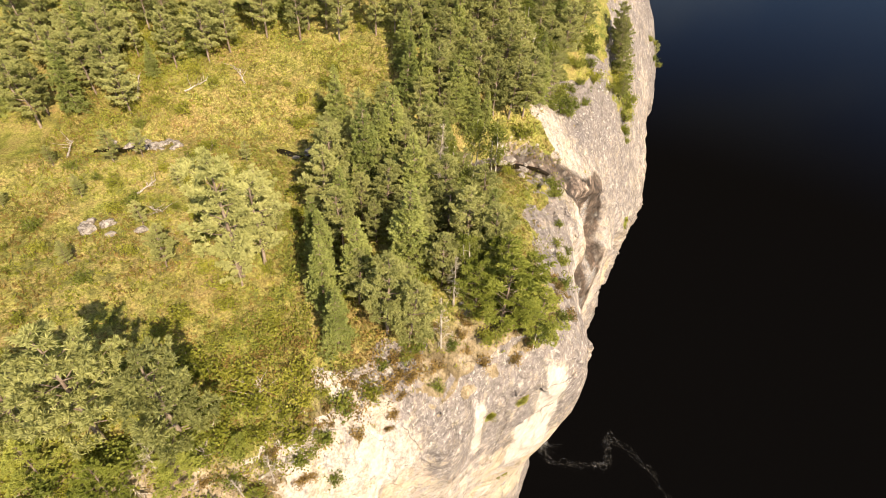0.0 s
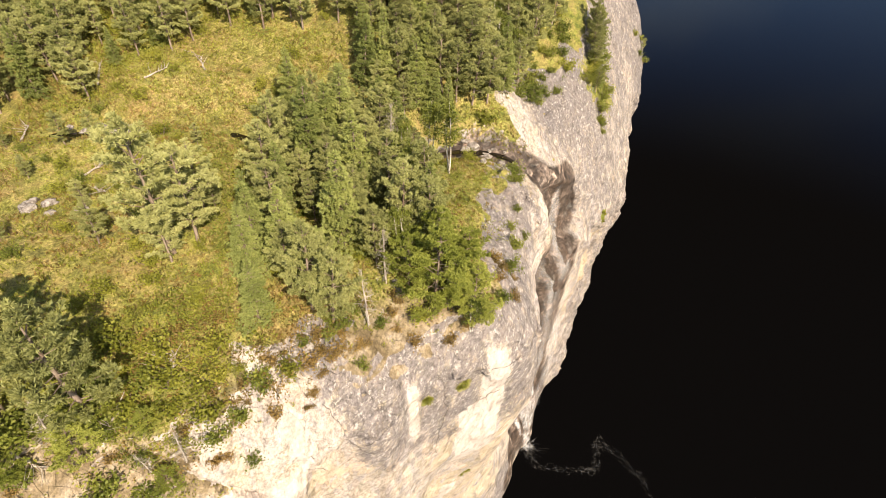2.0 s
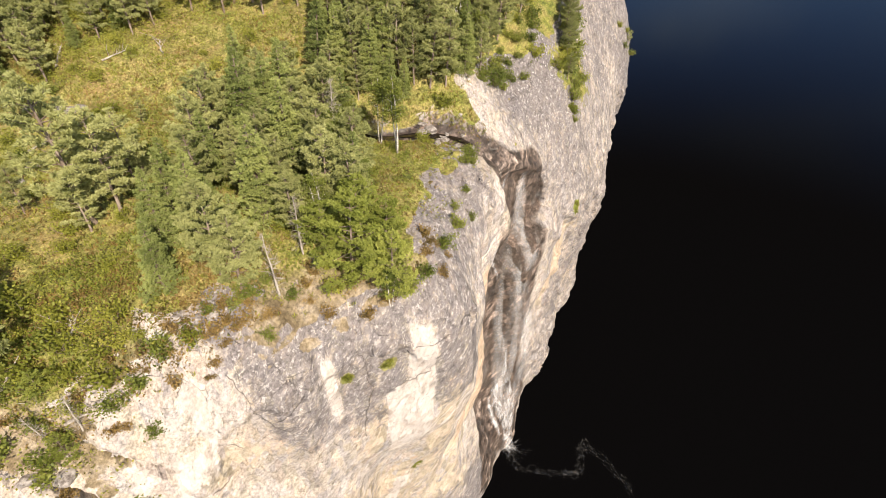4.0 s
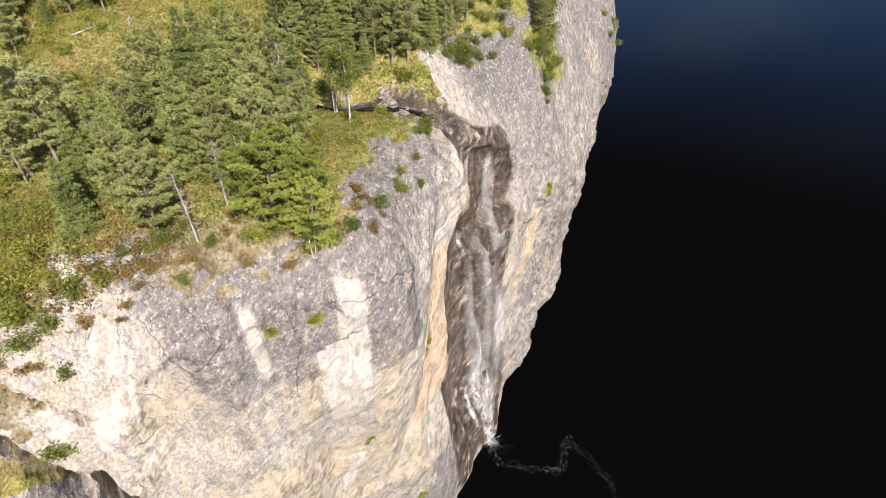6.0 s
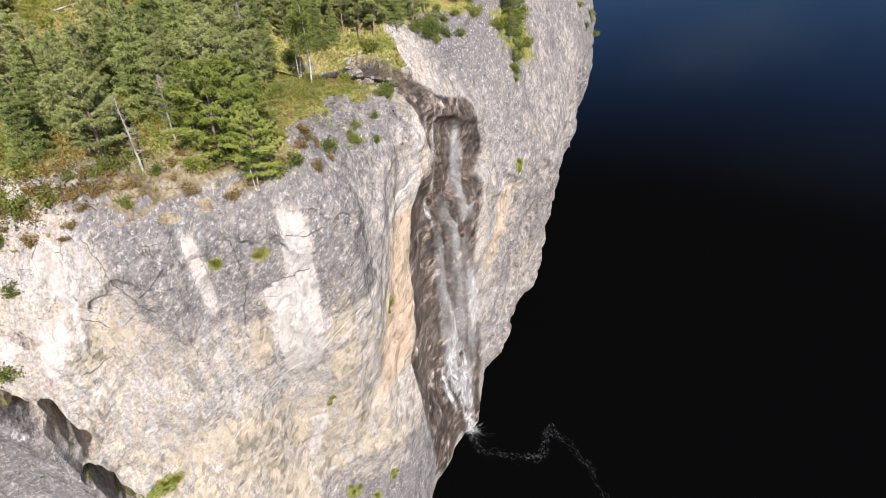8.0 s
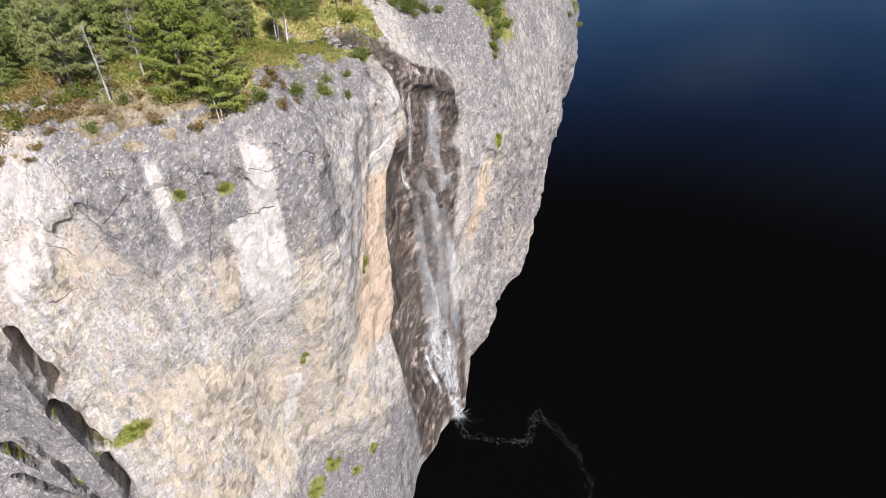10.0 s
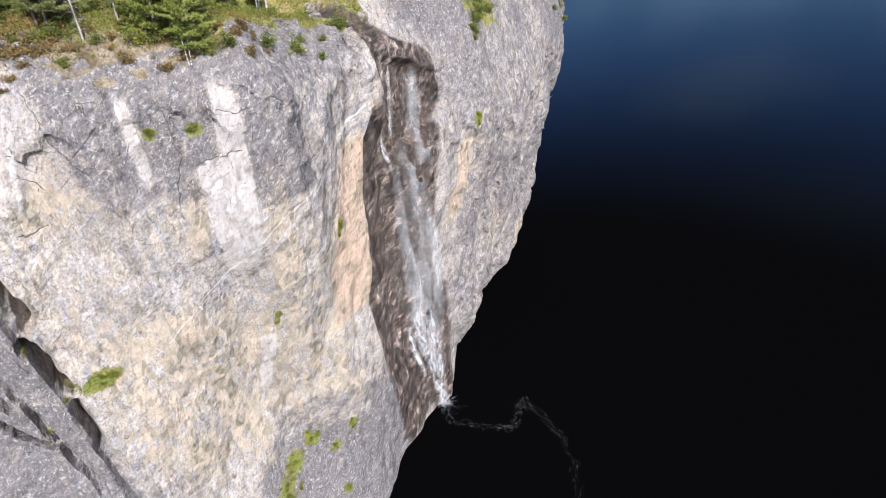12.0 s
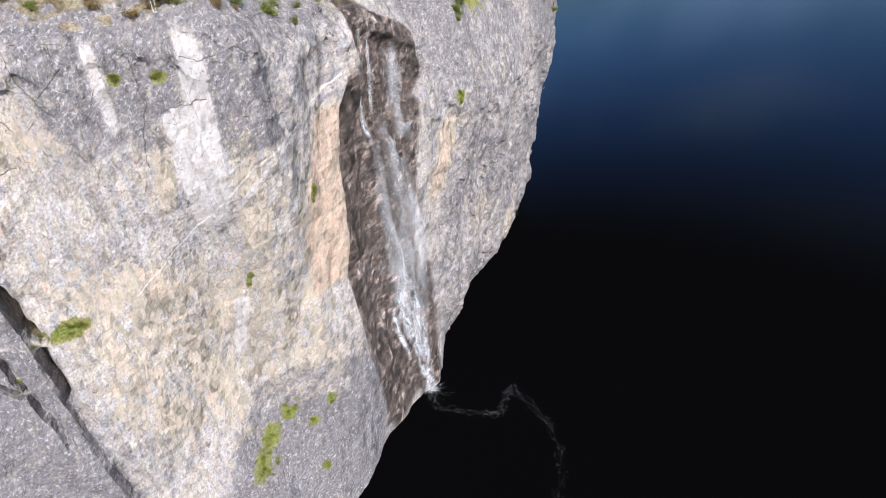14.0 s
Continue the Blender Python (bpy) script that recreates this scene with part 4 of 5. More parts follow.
def dead_tree(name, label, seed, h=5.0):
    gen = np.random.default_rng(seed)
    e = thing(name, label, "dead tree", "dead trees")
    line = trunk_line(h, gen, 0.05)
    line[0, 2] = -0.4
    part("trunk", mesh_from("trunk", *tube(line, np.linspace(0.10, 0.02, 7), 7)), dead_bark, e)
    wood = []
    for i in range(46):
        u = gen.uniform(0.12, 0.98)
        base = np.array([np.interp(u * h, line[:, 2], line[:, 0]), np.interp(u * h, line[:, 2], line[:, 1]), u * h])
        az, ln = gen.uniform(0, 6.28), gen.uniform(0.4, 1.3) * (1.15 - u)
        mid = base + np.array([math.cos(az) * ln * 0.5, math.sin(az) * ln * 0.5, gen.uniform(-0.1, 0.2)])
        tip = mid + np.array([math.cos(az + 0.4) * ln * 0.5, math.sin(az + 0.4) * ln * 0.5, gen.uniform(-0.2, 0.3)])
        wood.append(tube([base, mid, tip], [0.022, 0.014, 0.004], 4))
        for _ in range(3):
            p = base + (tip - base) * gen.uniform(0.4, 0.95)
            wood.append(tube([p, (p + tip) / 2 + gen.normal(scale=0.06, size=3), p + gen.normal(scale=0.25, size=3)], [0.009, 0.007, 0.003], 3))
    part("bare_crown", mesh_from("bare_crown", *join(wood)), dead_bark, e, "bare bleached branches")
    return e


def shrub(name, label, seed, mat, r=0.8, n=620, leaf=0.06):
    gen = np.random.default_rng(seed)
    e = thing(name, label, "shrub", "shrubs")
    stems, at = [], []
    for i in range(13):
        az, el = gen.uniform(0, 6.28), gen.uniform(0.45, 1.35)
        ln = r * gen.uniform(0.6, 1.15)
        tip = ln * np.array([math.cos(az) * math.cos(el), math.sin(az) * math.cos(el), math.sin(el)])
        mid = tip * 0.5 + gen.normal(scale=0.06, size=3)
        stems.append(tube([(0, 0, -0.2), mid, tip], [0.02, 0.013, 0.004], 4))
        k = n // 13
        t = gen.uniform(0.35, 1.1, (k, 1))
        at.append(tip * t + gen.normal(scale=0.16 * r, size=(k, 3)))
    at = np.concatenate(at)
    at[:, 2] = np.abs(at[:, 2])
    v, f = leaves(at, leaf, gen)
    tagged(part("stem", mesh_from("stem", *join(stems)), pine_bark, e), "thin brown stem bundle", kind="stuff")
    part("foliage", mesh_from("foliage", v, f, False), mat, e)
    return e


PINE = [conifer("pine_tree", "grey-green scots pine with clumped needles on heath", "pine", s) for s in (1, 2, 3, 4, 5)]
BROAD = [conifer("pine_tree", "broad bushy bright green pine at the cliff top", "pine", s, 1.55, bright_mat) for s in (6, 7)]
SPRUCE = [conifer("spruce_tree", "dense dark green conical spruce on the plateau", "spruce", s) for s in (11, 12, 13)]
BIRCH = [birch("birch_tree", "leafy green birch with twin white trunks", s) for s in (21, 22)]
DEAD = [dead_tree("dead_tree", "bare bleached dead spruce among living trees", s) for s in (31, 32)]
BUSH = [shrub("shrub", "low yellow-green leafy shrub among heath", s, bush_mat) for s in (41, 42)]
GREEN = [shrub("shrub", "low dark green juniper-like shrub among rocks", s, birch_mat) for s in (43, 44)]
HEATHER = [shrub("heather_clump", "rusty brown heather clump at the cliff top", s, heather_mat, 0.5, 420, 0.045) for s in (45, 46)]
USED = set()


def stand(kinds, x, y, size=1.0, z=None, lean=0.11):
    """Puts one of kinds on the ground at x, y, a little bowed away from the lake wind."""
    ob = kinds[int(rng.integers(len(kinds)))]
    z = top_z(x, y) if z is None else z
    tx, ty = lean + rng.normal() * 0.035, lean * 0.8 + rng.normal() * 0.035
    up = Vector((tx, ty, 1)).normalized()
    m = Matrix.Translation((x, y, z - 0.05)) @ Vector((0, 0, 1)).rotation_difference(up).to_matrix().to_4x4() @ pose(0, 0, 0, 0, 0, float(rng.uniform(0, 360)))
    s = Matrix.Diagonal((size * rng.uniform(0.95, 1.12), size * rng.uniform(0.95, 1.12), size, 1))
    if ob in USED:
        c = copy_thing(ob, m)
    else:
        c = ob
        USED.add(ob)
    c.matrix_basis = m @ s
    return c


# trees that stand out: x, y, height
for x, y, h in [(-15.4, 9.4, 7.4), (-17.8, 9.0, 6.0), (-12.3, 9.5, 7.0), (-11.7, 18.7, 8.2), (-10.6, 19.4, 6.0), (-3.2, 14.8, 5.4),
                (-11.6, 18.0, 3.6), (-11.2, 22.3, 4.6), (-2.1, 14.2, 4.8), (-16.4, 19.5, 3.0), (-23.5, 29.2, 2.6), (-24.5, 26.0, 1.8), (-22.0, 19.6, 1.7), (-31.1, 33.7, 5.4), (-24.4, 34.8, 4.6)]:
    stand(PINE, x, y, h / 6.0)
for x, y, h in [(5.0, 15.6, 3.8), (3.0, 15.8, 5.2), (4.6, 17.2, 3.8), (3.4, 17.6, 4.4), (1.6, 16.6, 3.4)]:
    stand(BROAD, x, y, h / 6.0)
for x, y, h in [(-5.7, 13.9, 4.0), (-5.9, 14.6, 3.0), (-5.1, 26.4, 6.6), (-1.6, 23.6, 6.3), (-2.1, 19.0, 6.2), (-1.1, 31.0, 5.6), (0.2, 30.4, 5.2), (-3.6, 29.0, 6.2), (0.7, 22.6, 4.4), (-5.1, 17.4, 5.0)]:
    stand(SPRUCE, x, y, h / 6.0)
for x, y, h in [(4.1, 29.2, 5.6), (2.5, 18.3, 3.4), (4.9, 15.0, 2.6), (2.6, 31.0, 5.0), (3.0, 20.6, 3.2)]:
    stand(BIRCH, x, y, h / 6.0)
for x, y, h in [(-0.4, 14.3, 3.8), (-13.4, 8.6, 3.2), (-9.0, 8.9, 2.4), (0.4, 16.6, 3.4), (-10.4, 8.4, 2.2)]:
    stand(DEAD, x, y, h / 5.0)


def fallen_log(x, y, length, turn, seed):
    """A bleached stem lying on the heath with broken limbs."""
    gen = np.random.default_rng(seed)
    e = thing("fallen_log", "bleached fallen pine stem with broken limbs on heath", "fallen log", "fallen logs")
    k = np.linspace(0, length, 6)
    ln = np.column_stack([k, gen.normal(scale=0.06, size=6), 0.10 + 0.03 * k])
    part("stem", mesh_from("stem", *tube(ln, np.linspace(0.09, 0.025, 6), 6)), dead_bark, e)
    limbs = []
    for i in range(9):
        u = gen.uniform(0.3, 0.98) * length
        b0 = np.array([u, 0, 0.1 + 0.03 * u])
        tip = b0 + np.array([gen.uniform(0.2, 0.6), gen.normal() * 0.5, abs(gen.normal()) * 0.4])
        limbs.append(tube([b0, (b0 + tip) / 2 + gen.normal(scale=0.05, size=3), tip], [0.025, 0.017, 0.006], 4))
    part("limb", mesh_from("limb", *join(limbs)), dead_bark, e, "broken grey limbs")
    x2, y2 = x + length * math.cos(radians(turn)), y + length * math.sin(radians(turn))
    z0, z1 = top_z(x, y), top_z(x2, y2)
    e.matrix_basis = pose(x, y, z0, 0, -math.degrees(math.atan2(z1 - z0, length)), turn)


for i, (x, y, ln, turn) in enumerate([(-13.6, 11.4, 3.0, -50), (-13.9, 11.0, 2.2, -40), (-17.6, 9.6, 2.4, 150), (-15.0, 8.2, 1.8, -20), (-12.0, 8.9, 2.4, 70), (-10.4, 8.6, 2.6, 120), (-9.6, 9.0, 2.0, 20),
                                      (-18.6, 8.4, 2.2, -60), (-16.4, 11.6, 1.6, -70), (-9.4, 11.4, 1.4, 100), (-21.0, 26.4, 1.6, 60), (-27.2, 30.0, 2.2, 110), (-20.6, 37.0, 2.0, 40), (-16.0, 38.2, 1.8, 120), (-24.2, 36.2, 2.6, 100), (-19.6, 25.0, 1.2, -30)]):
    fallen_log(x, y, ln, turn, 300 + i)

placed = [(-3.0, 20.0)]


def scatter(count, x0, x1, y0, y1, spacing, allow, put):
    made = tries = 0
    while made < count and tries < count * 30:
        tries += 1
        x, y = float(rng.uniform(x0, x1)), float(rng.uniform(y0, y1))
        if not allow(x, y) or any((x - p) ** 2 + (y - q) ** 2 < spacing * spacing for p, q in placed):
            continue
        placed.append((x, y))
        put(x, y)
        made += 1


def inland(x, y, c):
    a, b = to_ab(x, y)
    return float(rim_c(np.array([a]), np.array([b]))[0]) > c


def off_stream(x, y, d=1.3):
    return abs(y - float(stream_y(np.array([x]))[0])) > d


def mixed(x, y):
    k = rng.uniform()
    if k < 0.66:
        stand(PINE, x, y, rng.uniform(0.55, 0.98))
    elif k < 0.92:
        stand(SPRUCE, x, y, rng.uniform(0.45, 0.95))
    elif k < 0.97:
        stand(BIRCH, x, y, rng.uniform(0.5, 0.85))
    else:
        stand(DEAD, x, y, rng.uniform(0.7, 1.0))


def wood_edge(x):
    return np.interp(x, [-33, -29, -25, -20, -13.5, -7, -4.6, 0], [33.8, 34.6, 36.6, 39.4, 43.0, 42.0, 40.5, 40.0])


# the grove by the fall, then the woods behind the stream
scatter(50, -8.5, 4.5, 15.5, 33, 1.5, lambda x, y: inland(x, y, 5.6) and off_stream(x, y) and x + 0.25 * (y - 15) < 4.8 and x > -8.5 + 0.05 * (33 - y), mixed)
scatter(105, -42, -2, 34, 52, 1.35, lambda x, y: y > wood_edge(x), mixed)
scatter(150, -62, -13, 34, 78, 1.9, lambda x, y: y > wood_edge(x), mixed)
scatter(130, -18, 16, 40, 78, 1.9, lambda x, y: inland(x, y, 9.5) and (y > 43.5 or x > 0), mixed)
scatter(64, -3, 13, 34.5, 50, 1.2, lambda x, y: inland(x, y, 8.6) and off_stream(x, y, 2.2), mixed)
scatter(9, -34, -10, 22, 33, 3.0, lambda x, y: off_stream(x, y), lambda x, y: stand(PINE, x, y, rng.uniform(0.2, 0.42)))
scatter(40, 12, 60, 58, 120, 3.0, lambda x, y: inland(x, y, 11), mixed)
# shrubs on the heath, along the brow and on the slabs
scatter(70, -27, 4.5, 8, 34, 0.8, lambda x, y: inland(x, y, 2.2) and off_stream(x, y), lambda x, y: stand(BUSH if rng.uniform() < 0.7 else GREEN, x, y, rng.uniform(0.5, 1.1)))
scatter(44, -22, -7, 5, 13, 0.8, lambda x, y: inland(x, y, 1.4), lambda x, y: stand(GREEN + BUSH, x, y, rng.uniform(0.7, 1.4)))
scatter(22, -34, 12, 33, 47, 1.0, lambda x, y: inland(x, y, 8.5), lambda x, y: stand(BUSH, x, y, rng.uniform(0.6, 1.2)))
scatter(60, -9, 8, 9, 20, 0.45, lambda x, y: inland(x, y, 1.2) and not inland(x, y, 4.2), lambda x, y: stand(HEATHER + GREEN[:1], x, y, rng.uniform(0.6, 1.2)))
for a, b, s in [(22.2, -10.2, 1.1), (23.0, -11.2, 0.8), (25.5, -12.6, 0.6), (28.0, -14.6, 1.0), (28.6, -15.2, 1.1), (29.2, -15.6, 0.9), (27.4, -14.6, 0.8), (36.2, -20.5, 0.9), (38.2, -19.8, 0.9), (37.0, -21.2, 1.2), (24.2, -10.8, 0.7)]:
    stand(GREEN, *to_xy(a, b), s)
for a, b, s in [(46.6, -17.0, 0.9), (47.4, -17.8, 1.2), (48.6, -18.4, 1.3), (49.2, -19.4, 1.4), (50.0, -20.2, 1.5), (51.0, -20.8, 1.4), (48.4, -19.8, 1.3), (52.0, -21.6, 1.3), (46.0, -16.4, 0.7), (50.6, -19.0, 1.1), (53.4, -22.4, 1.4), (72.6, -24.2, 0.8), (70.0, -24.0, 0.9)]:
    stand(GREEN, *to_xy(a, b), s * 1.2)
    stand(GREEN + BUSH, *to_xy(a + rng.normal() * 0.9, b - abs(rng.normal()) * 1.2), s)
for a, b, s in [(49.4, -20.4, 0.65), (51.4, -21.6, 0.7), (47.8, -18.8, 0.45), (53.0, -23.0, 0.7), (50.4, -21.4, 0.6), (52.4, -22.6, 0.55), (73.0, -25.0, 0.3)]:
    stand(PINE, *to_xy(a, b), s)
for _ in range(32):
    a, c = float(rng.uniform(-9, 0.4)), float(rng.uniform(0.3, 4.5))
    b = float(curve(np.array([a]), RIM_A, RIM_B)[0]) - c
    k = rng.uniform()
    stand(GREEN if k < 0.45 else BUSH if k < 0.8 else HEATHER, *to_xy(a, b), rng.uniform(0.7, 1.4))
for a, c, s in [(-1.2, 1.6, 0.30), (-3.0, 2.4, 0.42), (-5.2, 2.0, 0.5), (-0.4, 3.4, 0.26), (-6.6, 3.2, 0.45), (-2.2, 3.6, 0.35)]:
    b = float(curve(np.array([a]), RIM_A, RIM_B)[0]) - c
    stand(BROAD, *to_xy(a, b), s)
scatter(28, 3, 17, 32, 60, 0.8, lambda x, y: inland(x, y, 7.4) and not inland(x, y, 11.5) and off_stream(x, y, 1.6), lambda x, y: stand(GREEN + BUSH[:1], x, y, rng.uniform(0.8, 1.5)))
for la, lz, wa, wz in LEDGES:
    for _ in range(int(3 + 4 * wa * wz)):
        a, z = la + rng.normal() * wa * 0.45, lz + rng.normal() * wz * 0.45
        p, nrm = face_point(a + 0.25 * (z - lz), z)
        stand(BUSH, p.x, p.y, rng.uniform(0.28, 0.5), p.z, 0.3)


# grass and heath tufts over the whole top, too many to count
def carpet(name, label, count, mat, length, width, blades, region, seed):
    gen = np.random.default_rng(seed)
    x, y = gen.uniform(region[0], region[1], count), gen.uniform(region[2], region[3], count)
    a, b = to_ab(x, y)
    keep = rim_c(a, b) > np.where(a > 33, 8.5, np.where(a > 17, 4.6, 2.6)) + gen.normal(scale=0.8, size=count)
    patch = fbm(x * 0.25, y * 0.25, x * 0 + seed, 3, seed)
    keep &= (patch + gen.normal(scale=0.35, size=count) > -0.15) & (np.abs(y - stream_y(x)) > 0.75 * stream_open(x))
    x, y = x[keep], y[keep]
    at = np.column_stack([x, y, height(x, y) - 0.04])
    v, f = tufts(at, np.tile([0.1, 0.08, 1.0], (len(at), 1)), length, width, blades, 0.5, gen)
    ob = new(name, mesh_from(name, v, f, False))
    ob.data.materials.append(mat)
    return tagged(ob, label, "grass", kind="stuff")


carpet("grass", "yellowing rough grass over the boggy plateau", 30000, grass_mat, 0.22, 0.024, 6, (-36, 14, 5, 48), 61)
carpet("grass", "tall green sedge between the shrubs", 13000, bush_mat, 0.24, 0.03, 6, (-30, 12, 5, 46), 62)
carpet("heather", "rust-red heather and bilberry over the plateau", 15000, heather_mat, 0.22, 0.03, 6, (-30, 12, 5, 46), 63)


def thicket(name, label, count, mat, region, cond, seed, size):
    """Undergrowth of many leafy clumps that nobody could count."""
    gen = np.random.default_rng(seed)
    x, y = gen.uniform(region[0], region[1], count), gen.uniform(region[2], region[3], count)
    a, b = to_ab(x, y)
    keep = cond(x, y, rim_c(a, b)) & (fbm(x * 0.22, y * 0.22, x * 0 + seed, 3, seed) > -0.1)
    x, y = x[keep], y[keep]
    at = np.column_stack([x, y, height(x, y)])
    at = np.repeat(at, 26, 0) + gen.normal(size=(len(at) * 26, 3)) * [size * 0.55, size * 0.55, size * 0.3] + [0, 0, size * 0.45]
    v, f = leaves(at, 0.062, gen)
    ob = new(name, mesh_from(name, v, f, False))
    ob.data.materials.append(mat)
    return tagged(ob, label, "undergrowth", kind="stuff")


thicket("undergrowth", "lime-green undergrowth below the pines", 1500, bush_mat, (-34, 13, 33, 56), lambda x, y, c: (c > 8.5) & (np.abs(y - stream_y(x)) > 1.2), 91, 0.6)
thicket("undergrowth", "green bilberry undergrowth in the grove", 900, birch_mat, (-14, 5, 13.5, 31), lambda x, y, c: c > 3.6, 92, 0.5)
thicket("undergrowth", "yellow-green undergrowth near the cliff top", 700, bush_mat, (-24, -5, 5, 16), lambda x, y, c: c > 2.0, 93, 0.5)
thicket("undergrowth", "low green growth on the slabs beside the stream", 160, birch_mat, (3, 14, 20, 38), lambda x, y, c: (c > 1.5) & (c < 6) & (x < 11), 94, 0.35)
thicket("undergrowth", "orange and rust-red bilberry on the cliff top", 420, heather_mat, (-12, 6, 8.5, 17), lambda x, y, c: (c > 1.8) & (c < 7), 95, 0.4)
thicket("undergrowth", "pale green bushes along the edge of the woods", 420, bush_mat, (-30, -4, 34.5, 44), lambda x, y, c: c > 9, 96, 0.7)
thicket("undergrowth", "dense green growth at the edge of the rock slope", 900, birch_mat, (0, 17, 33, 60), lambda x, y, c: (c > 7.6) & (c < 14) & (np.abs(y - stream_y(x)) > 1.6), 97, 0.7)
thicket("undergrowth", "tangled green growth over the cliff corner", 500, bush_mat, (-22, -5, 1, 14), lambda x, y, c: (c > 0.4) & (c < 6) & (x + y < 0.6), 98, 0.5)

thicket("undergrowth", "rust-orange bilberry between yellow-green heath", 210, heather_mat, (-14, -3, 9.0, 15.5), lambda x, y, c: (c > 1.5) & (c < 8), 99, 0.45)

# ---------------------------------------------------------------- stream, fall and foam


COLS = 9


def ribbon(points, widths, across):
    """A strip along points; across: its sideways direction at each point. Returns vertices, quads and thickness."""
    pts, ac = np.asarray(points, float), unit(np.asarray(across, float))
    cols = np.linspace(-1, 1, COLS)
    v = (pts[:, None, :] + cols[None, :, None] * np.asarray(widths)[:, None, None] * ac[:, None, :]).reshape(-1, 3)
    th = np.tile((1 - cols ** 2) ** 1.3, len(pts))
    n = len(cols)
    f = [(i * n + j, i * n + j + 1, (i + 1) * n + j + 1, (i + 1) * n + j) for i in range(len(pts) - 1) for j in range(n - 1)]
    return v, np.array(f), th


def resample(knots, n):
    k = np.asarray(knots, float)
    s = np.concatenate([[0], np.cumsum(np.linalg.norm(np.diff(k, axis=0), axis=1))])
    t = np.linspace(0, s[-1], n)
    return np.column_stack([np.interp(t, s, k[:, i]) for i in range(k.shape[1])])


sxs = np.concatenate([np.arange(-60, 9.6, 0.5), [9.9]])
sys_ = stream_y(sxs)
szs = np.array([top_z(x, y) for x, y in zip(sxs, sys_)])
for i in range(1, len(szs)):
    szs[i] = min(szs[i], szs[i - 1])
szs = szs + 0.12 - 0.5 * (1 - stream_open(sxs)) ** 2
wid = (0.50 + 0.22 * np.sin(sxs * 1.3) + 0.14 * np.sin(sxs * 3.1)) * (0.08 + 0.92 * stream_open(sxs))
sv, sf, st = ribbon(np.column_stack([sxs, sys_, szs]), wid, np.tile([0.0, 1.0, 0.0], (len(sxs), 1)))
stream = tagged(new("stream", mesh_from("stream", sv, sf)), "narrow dark peat-brown stream across the heath", "stream", kind="structure")
stream.data.materials.append(stream_mat)


def boulder(name, label, x, y, r, seed, z=None):
    gen = np.random.default_rng(seed)
    bm = bmesh.new()
    bmesh.ops.create_icosphere(bm, subdivisions=3, radius=1.0)
    o = Vector(gen.uniform(0, 50, 3))
    cuts = [Vector(unit(gen.normal(size=3))) for _ in range(9)]
    for v in bm.verts:
        for c in cuts:
            d = v.co.dot(c) - 0.72
            if d > 0:
                v.co -= c * d
        v.co *= 1 + 0.14 * noise.noise(v.co * 1.6 + o)
    me = bpy.data.meshes.new(name)
    bm.to_mesh(me)
    bm.free()
    me.materials.append(stone_mat)
    ob = tagged(new(name, me), label, "boulder", "boulders by the stream")
    z = top_z(x, y) if z is None else z
    ob.matrix_basis = pose(x, y, z + r * 0.12, 0, 0, float(gen.uniform(0, 360))) @ Matrix.Diagonal((r * 1.2, r * 0.9, r * 0.65, 1))
    return ob


for i, (x, y, r) in enumerate([(-24.0, 32.2, 0.7), (-23.0, 32.6, 0.9), (-22.0, 32.2, 0.8), (-21.0, 32.5, 0.6), (-25.2, 32.4, 0.5), (-20.2, 32.0, 0.5), (-22.6, 22.8, 0.9), (-21.6, 23.4, 0.7), (-23.2, 23.4, 0.5),
                               (-21.0, 22.4, 0.5), (-11.0, 30.8, 0.5), (-1.5, 39.6, 0.7), (-0.6, 39.2, 0.6), (-2.5, 39.8, 0.5), (0.4, 39.4, 0.4), (-10.2, 7.6, 0.9), (-11.4, 7.2, 0.7)]):
    boulder("boulder", "angular pale grey boulder lying in heath", x, y, r * 0.62, 100 + i)
for i, (x, y, r) in enumerate([(7.4, 33.8, 0.5), (8.6, 32.6, 0.45), (6.4, 34.6, 0.6), (9.8, 33.2, 0.4), (7.0, 32.2, 0.4), (5.6, 34.2, 0.45)]):
    boulder("boulder", "rounded grey boulder in the wet stream bed", x, y, r, 140 + i)

gen = np.random.default_rng(77)
for i in range(34):
    x, y, w = ((-21.6, 31.6, 2.0), (-22.0, 23.2, 1.2), (-9.6, 31.2, 0.8), (7.4, 34.4, 1.6), (-3.4, 12.6, 2.4))[i % 5 if i < 25 else 0]
    boulder("boulder", "small broken grey stone lying among others", x + gen.normal() * w * 0.6, y + gen.normal() * 0.5, gen.uniform(0.16, 0.42), 500 + i)

fall = thing("waterfall", "thin white waterfall veiling the dark wet rock", "waterfall")
fall_mats = [white_water("falling_water", 0.48, (2.2, 2.2, 0.16), 0.36, 0.68), white_water("cascade", 0.62, (1.2, 1.2, 0.6), 0.34, 0.66), white_water("spray", 0.85, (1.6, 1.6, 1.6), 0.25, 0.70), white_water("mist_veil", 0.36, (0.8, 0.8, 0.20), 0.22, 0.80)]


